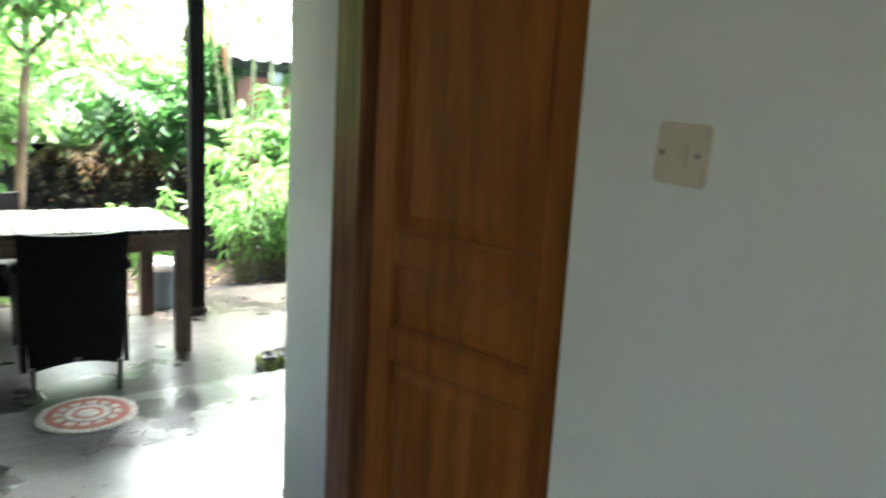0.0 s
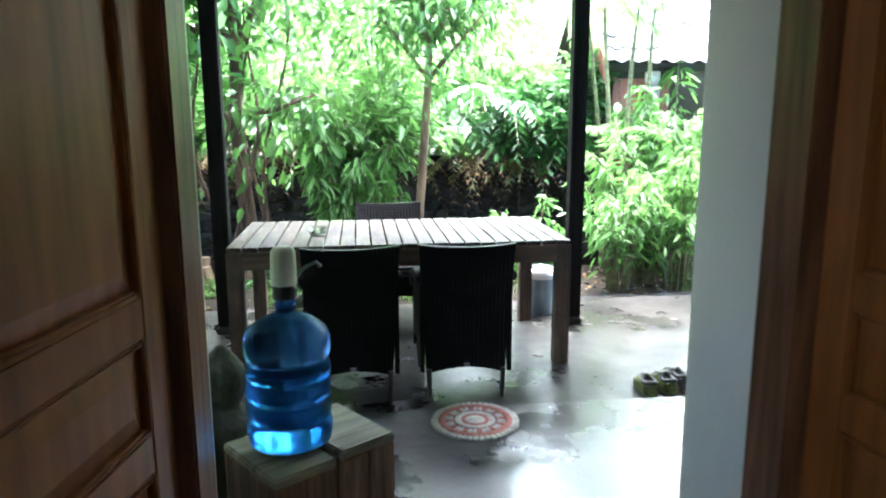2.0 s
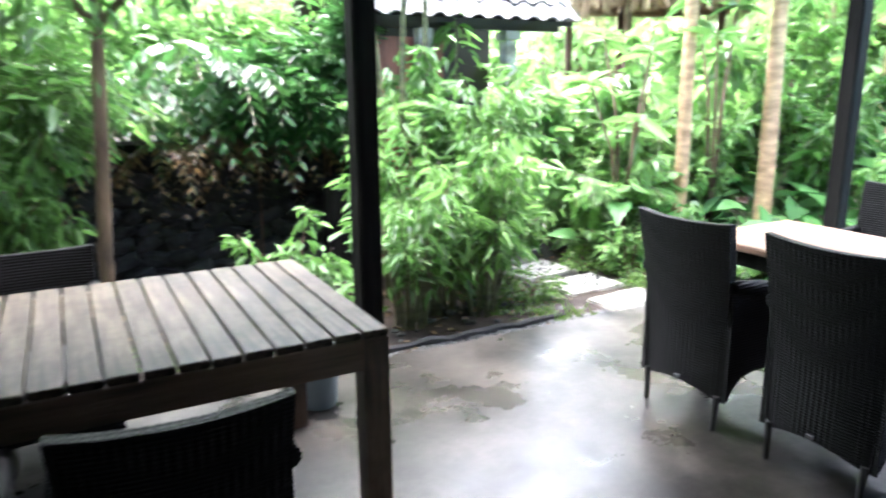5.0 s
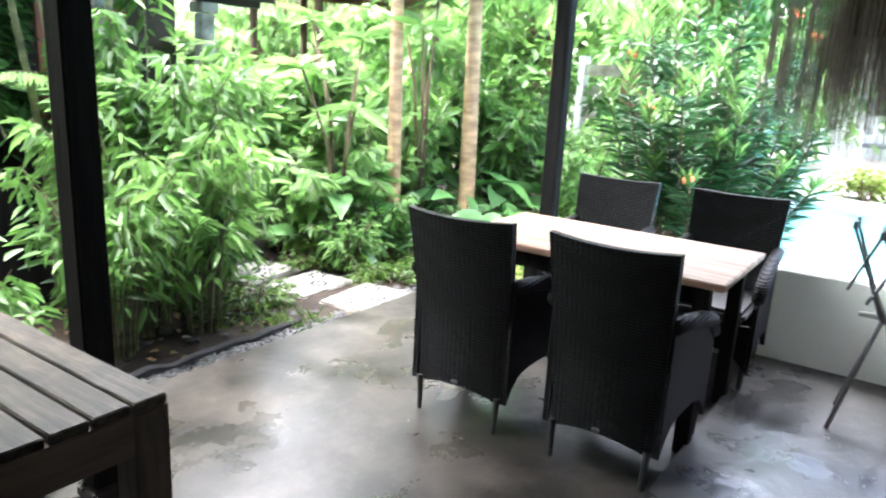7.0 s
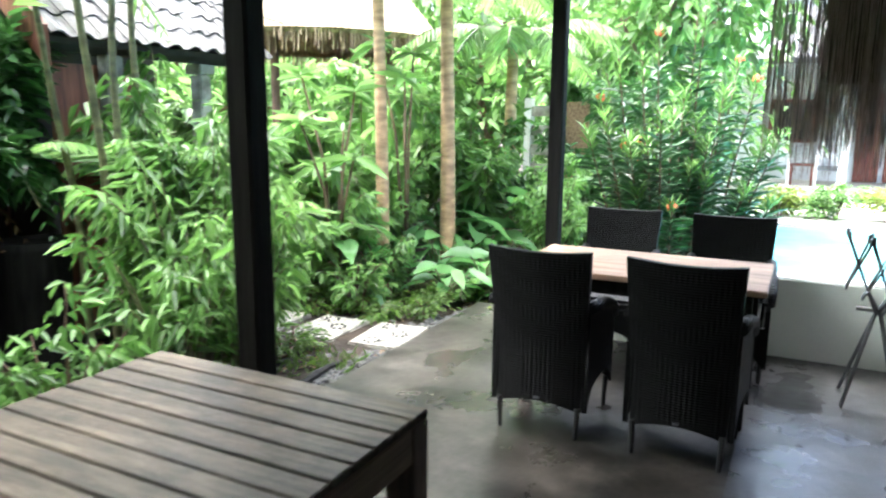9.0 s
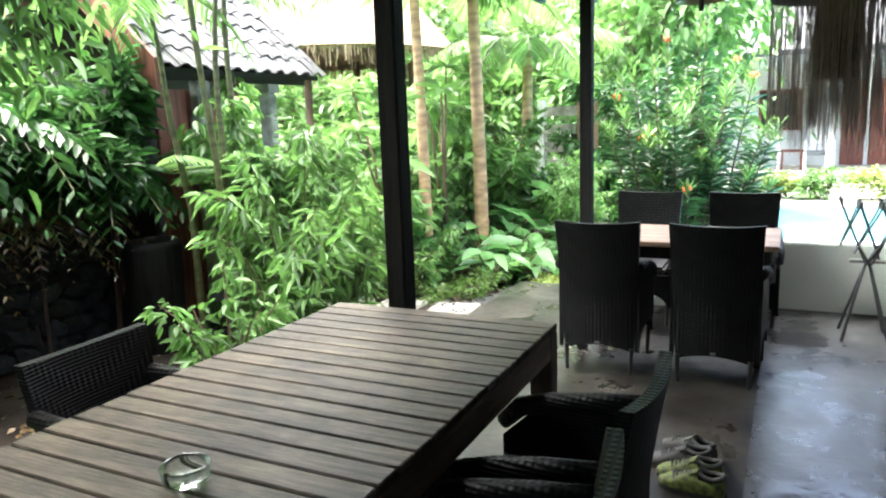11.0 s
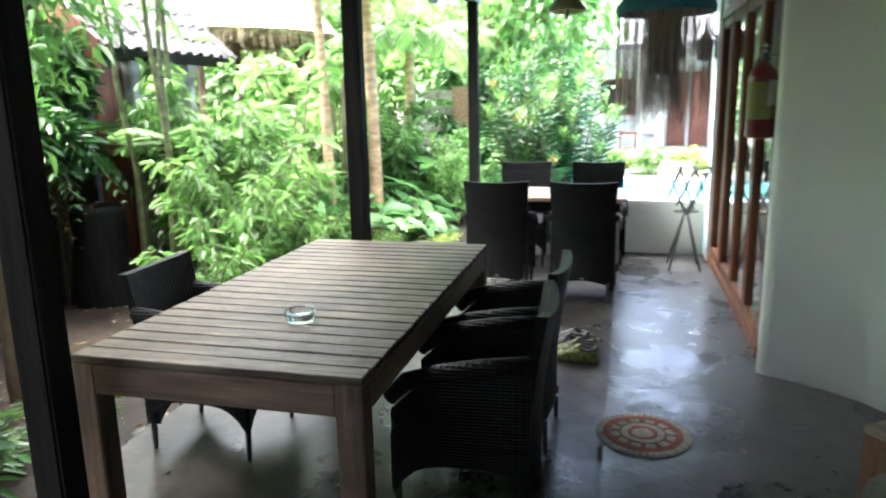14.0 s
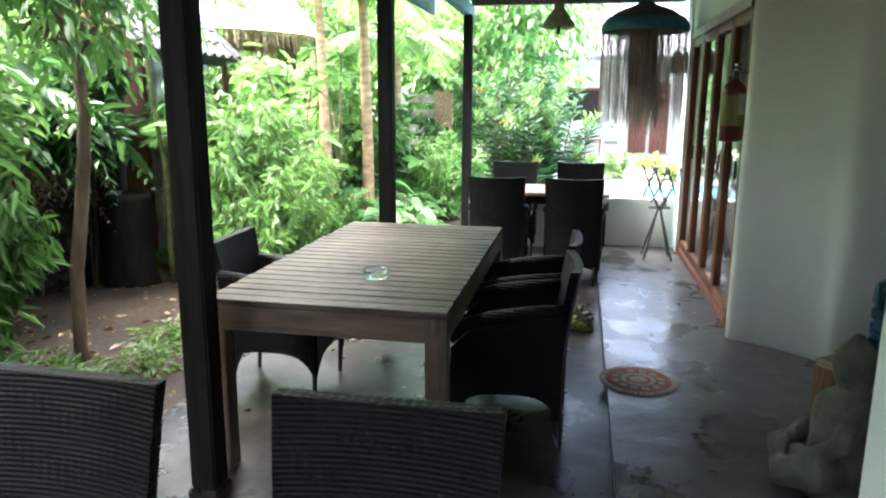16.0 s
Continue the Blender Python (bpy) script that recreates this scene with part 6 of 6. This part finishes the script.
for k in range(12):
    y = 16 - 1.5 * k
    x = (15.0 if y > 8 else 24.5) + random.uniform(-0.8, 0.8)
    if 2.0 < y < 8.0:
        continue
    tree("garden_tree", x, y, [(0, 0, 0), (0.1, 0, 1.2), (-0.05, 0.1, 2.3), (0.05, 0, 3.4)], 0.12, 0.07,
         [((math.cos(a), math.sin(a), random.uniform(0.0, 0.9)), random.uniform(1.1, 1.9), random.choice((1, 2, 3))) for a in [radians(51 * q) for q in range(7)]], (2600, 0.6), M["leaf_mid"] if k % 2 else M["leaf_light"], M["bark"],
         "leafy garden tree beyond the pool", (0.26, 0.12))
tree("garden_tree", 12.5, 7.6, [(0, 0, 0), (0.1, 0, 1.2), (-0.05, 0.1, 2.3), (0.05, 0, 3.0)], 0.10, 0.06,
     [((math.cos(a), math.sin(a), random.uniform(0.1, 0.9)), random.uniform(1.0, 1.6), random.choice((1, 2, 3))) for a in [radians(51 * q) for q in range(7)]], (3200, 0.5), M["leaf_mid"], M["bark"],
     "leafy garden tree beyond the pool", (0.22, 0.10))


# ---- tiled gatehouse at the end of the path ----
ob = thing("gatehouse", pose(0, 0, GROUND), "small gatehouse with a grey tiled roof and red-brown gable", "building")
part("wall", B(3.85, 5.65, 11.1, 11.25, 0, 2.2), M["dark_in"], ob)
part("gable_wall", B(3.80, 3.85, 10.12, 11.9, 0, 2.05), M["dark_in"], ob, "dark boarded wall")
part("shutter", B(3.87, 4.20, 10.05, 10.09, 0.05, 1.98, bevel=0.006), M["red_wood"], ob, "red-brown wooden shutter")
part("shutter", B(4.21, 4.52, 10.05, 10.09, 0.05, 1.98, bevel=0.006), M["red_wood"], ob, "red-brown wooden shutter")
part("pillar", B(4.22, 4.36, 9.93, 10.04, 0, 2.05, bevel=0.01), M["stone_pillar"], ob, "weathered pale pillar")
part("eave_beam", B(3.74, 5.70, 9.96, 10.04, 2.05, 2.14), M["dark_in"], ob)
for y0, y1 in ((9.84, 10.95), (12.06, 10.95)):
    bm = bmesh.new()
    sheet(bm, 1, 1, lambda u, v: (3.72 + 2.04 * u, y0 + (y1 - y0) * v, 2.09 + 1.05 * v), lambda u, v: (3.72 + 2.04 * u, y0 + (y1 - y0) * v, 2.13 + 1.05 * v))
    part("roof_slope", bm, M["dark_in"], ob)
bm = bmesh.new()
sheet(bm, 1, 1, lambda u, v: (3.67, 9.80 + 1.15 * v, 1.93 + 1.07 * v + 0.26 * u), lambda u, v: (3.71, 9.80 + 1.15 * v, 1.93 + 1.07 * v + 0.26 * u))
part("bargeboard", bm, M["red_wood"], ob, "red-brown painted bargeboard")
bm = bmesh.new()
sheet(bm, 6, 1, lambda u, v: (-0.10 + 0.2 * u, 0.0 + 0.3 * v, 0.022 * math.sin(u * 2 * math.pi) + 0.018 * (1 - v)), lambda u, v: (-0.10 + 0.2 * u, 0.0 + 0.3 * v, 0.022 * math.sin(u * 2 * math.pi) + 0.018 * (1 - v) + 0.012))
tile_me = mesh_of("roof_tile", bm, M["tile"])
ang = math.degrees(math.atan2(1.05, 1.11))
for r in range(7):
    for c in range(11):
        f = r / 7
        piece("roof_tile", tile_me, ob, pose(3.80 + 0.19 * c + random.uniform(-0.006, 0.006), 9.78 + 1.11 * f, 2.12 + 1.05 * f + random.uniform(0, 0.008), ang + random.uniform(-1.5, 1.5), 0, random.uniform(-1, 1)))

# thatched pavilion
tp = thing("thatched_pavilion", pose(9.75, 12.35, GROUND + 0.4) @ Matrix.Diagonal((0.95, 0.95, 1, 1)), "open pavilion with a pale thatched roof", "pavilion")
bm = bmesh.new()
lathe(bm, [(2.1, 2.28), (2.16, 2.34), (1.4, 3.2), (0.7, 4.0), (0.1, 4.5)], 24, close=False)
part("thatch_roof", bm, M["thatch"], tp, "pale straw thatch")
bm = bmesh.new()
for j in range(620):
    a = 2 * math.pi * (j + random.uniform(-0.5, 0.5)) / 620
    r = 2.08 + random.uniform(-0.09, 0.06)
    tube(bm, [(r * math.cos(a), r * math.sin(a), 2.36), ((r + 0.04) * math.cos(a), (r + 0.04) * math.sin(a), 2.12 + random.uniform(-0.12, 0.12))], random.uniform(0.006, 0.014), 3, cap=False)
tagged(part("thatch_fringe", bm, M["thatch"], tp), kind="stuff")
for j in range(6):
    a = radians(60 * j + 20)
    bm = bmesh.new()
    tube(bm, [(1.7 * math.cos(a), 1.7 * math.sin(a), -0.5), (1.7 * math.cos(a), 1.7 * math.sin(a), 2.4)], 0.06, 10)
    part("pole", bm, M["bark_dark"], tp)

cable = bmesh.new()
tube(cable, [(5.5 + 0.42 * q, 10.95 + 0.08 * q, 2.95 - 0.3 * math.sin(math.pi * q / 12)) for q in range(13)], 0.008, 5)
tagged(part("cable", cable, M["black"]), "thin dark cable strung between the gatehouse and the pavilion", "cable")

# slatted screen beyond the garden
sc = thing("slatted_screen", pose(9.97, 8.6, GROUND, 0, 0, 76), "white slatted screen wall half hidden by plants", "screen")
for k in range(5):
    part("slat", B(-0.28, 0.28, -0.03, 0.03, 0.62 + 0.26 * k, 0.76 + 0.26 * k), M["stone_pillar"], sc)
part("board", B(-0.62, -0.30, -0.02, 0.02, 0.0, 1.85), M["table2"], sc, "faded pinkish board")
for s in (0.30,):
    part("post", B(s - 0.05, s + 0.05, -0.05, 0.05, 0, 1.9), M["house"], sc)

# ---- pool and far house ----
pool = thing("pool", pose(0, 0, 0), "bright blue swimming pool behind the low wall", "pool", kind="structure")
part("basin", B(5.75, 12.8, -4.0, 5.75, -1.3, -1.2), M["pool"], pool)
part("pool_wall", B(12.8, 13.0, -4.0, 5.75, -1.3, -0.06), M["deck"], pool)
part("pool_wall", B(5.63, 5.75, -4.0, 5.75, -1.3, -0.12), M["deck"], pool)
part("pool_wall", B(5.63, 7.75, 5.75, 5.9, -1.3, -0.09), M["deck"], pool)
part("basin", B(7.75, 12.8, 5.75, 6.6, -1.3, -1.2), M["pool"], pool)
part("pool_wall", B(7.6, 13.0, 6.6, 6.75, -1.3, -0.09), M["deck"], pool)
part("pool_wall", B(7.6, 7.75, 5.9, 6.6, -1.3, -0.09), M["deck"], pool)
part("pool_wall", B(12.8, 13.0, 5.75, 6.6, -1.3, -0.06), M["deck"], pool)
part("water", B(7.75, 12.8, 5.75, 6.6, -1.2, -0.10), M["water"], pool, "pale blue water")
part("pool_wall", B(5.63, 13.0, -4.2, -4.0, -1.3, -0.06), M["deck"], pool)
part("water", B(5.75, 12.8, -4.0, 5.75, -1.2, -0.10), M["water"], pool, "pale blue water")
structure("pool_deck", B(13.0, 17.2, -6, 7.2, -0.3, -0.05), M["deck"], "pale stone pool deck", "deck")
for k in range(9):
    shrub("border_plant", 13.6, -1.0 + 0.85 * k, 0.35, 0.5, 0.45, 900, 0.09, 0.05, M["leaf_light"] if k % 2 else M["leaf_yellow"], "low bright border plant along the pool", base=0.05, stems=4, group="border plants")
fh = thing("far_house", pose(0, 0, -0.1), "white single-storey house with red-brown doors across the pool", "house")
part("terrace", B(17.2, 19.6, -6, 8.5, 0, 0.22), M["deck"], fh, "grey terrace step")
part("wall", B(19.6, 19.8, -6, 8.5, 0, 3.0), M["house"], fh)
for y in (2.4, 3.35, 3.95):
    part("door", B(19.55, 19.595, y, y + 0.5, 0.23, 2.25, bevel=0.01), M["red_wood"], fh, "red-brown wooden door")
wd = part("window", B(19.55, 19.595, 5.3, 6.3, 1.1, 2.1), M["red_wood"], fh)
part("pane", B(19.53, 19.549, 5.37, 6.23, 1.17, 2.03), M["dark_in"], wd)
for y in (3.0, 4.75, 7.4):
    part("pillar", B(17.5, 17.66, y - 0.08, y + 0.08, 0.22, 2.75), M["house"], fh, "white terrace pillar")
bm = bmesh.new()
sheet(bm, 1, 1, lambda u, v: (17.0 + 4.0 * u, -6.5 + 15.5 * v, 2.75 + 1.5 * u), lambda u, v: (17.0 + 4.0 * u, -6.5 + 15.5 * v, 2.87 + 1.5 * u))
part("roof", bm, M["tile"], fh, "grey roof")
for cy in (6.05, 4.95):
    tc = thing("terrace_chair", pose(18.2, cy, 0.12), "white wooden armchair with a grey seat on the terrace", "chair", "terrace chairs")
    part("seat", B(-0.25, 0.25, -0.26, 0.26, 0.34, 0.42, bevel=0.01), M["steel"], tc, "grey cushion")
    part("backrest", B(0.2, 0.25, -0.28, 0.28, 0.42, 0.95, bevel=0.01), M["seat_white"], tc)
    for s in (-1, 1):
        part("armrest", B(-0.27, 0.25, s * 0.28 - 0.03, s * 0.28 + 0.03, 0.60, 0.64, bevel=0.006), M["seat_white"], tc)
        for xx in (-0.24, 0.22):
            part("leg", B(xx - 0.025, xx + 0.025, s * 0.28 - 0.025, s * 0.28 + 0.025, 0, 0.6), M["seat_white"], tc)
tt = thing("side_table", pose(18.2, 5.5, 0.12), "small red-brown side table on the terrace", "table")
part("tabletop", B(-0.22, 0.22, -0.24, 0.24, 0.42, 0.46, bevel=0.006), M["red_wood"], tt)
for s in (-1, 1):
    for q in (-1, 1):
        part("leg", B(s * 0.18 - 0.02, s * 0.18 + 0.02, q * 0.2 - 0.02, q * 0.2 + 0.02, 0, 0.42), M["red_wood"], tt)
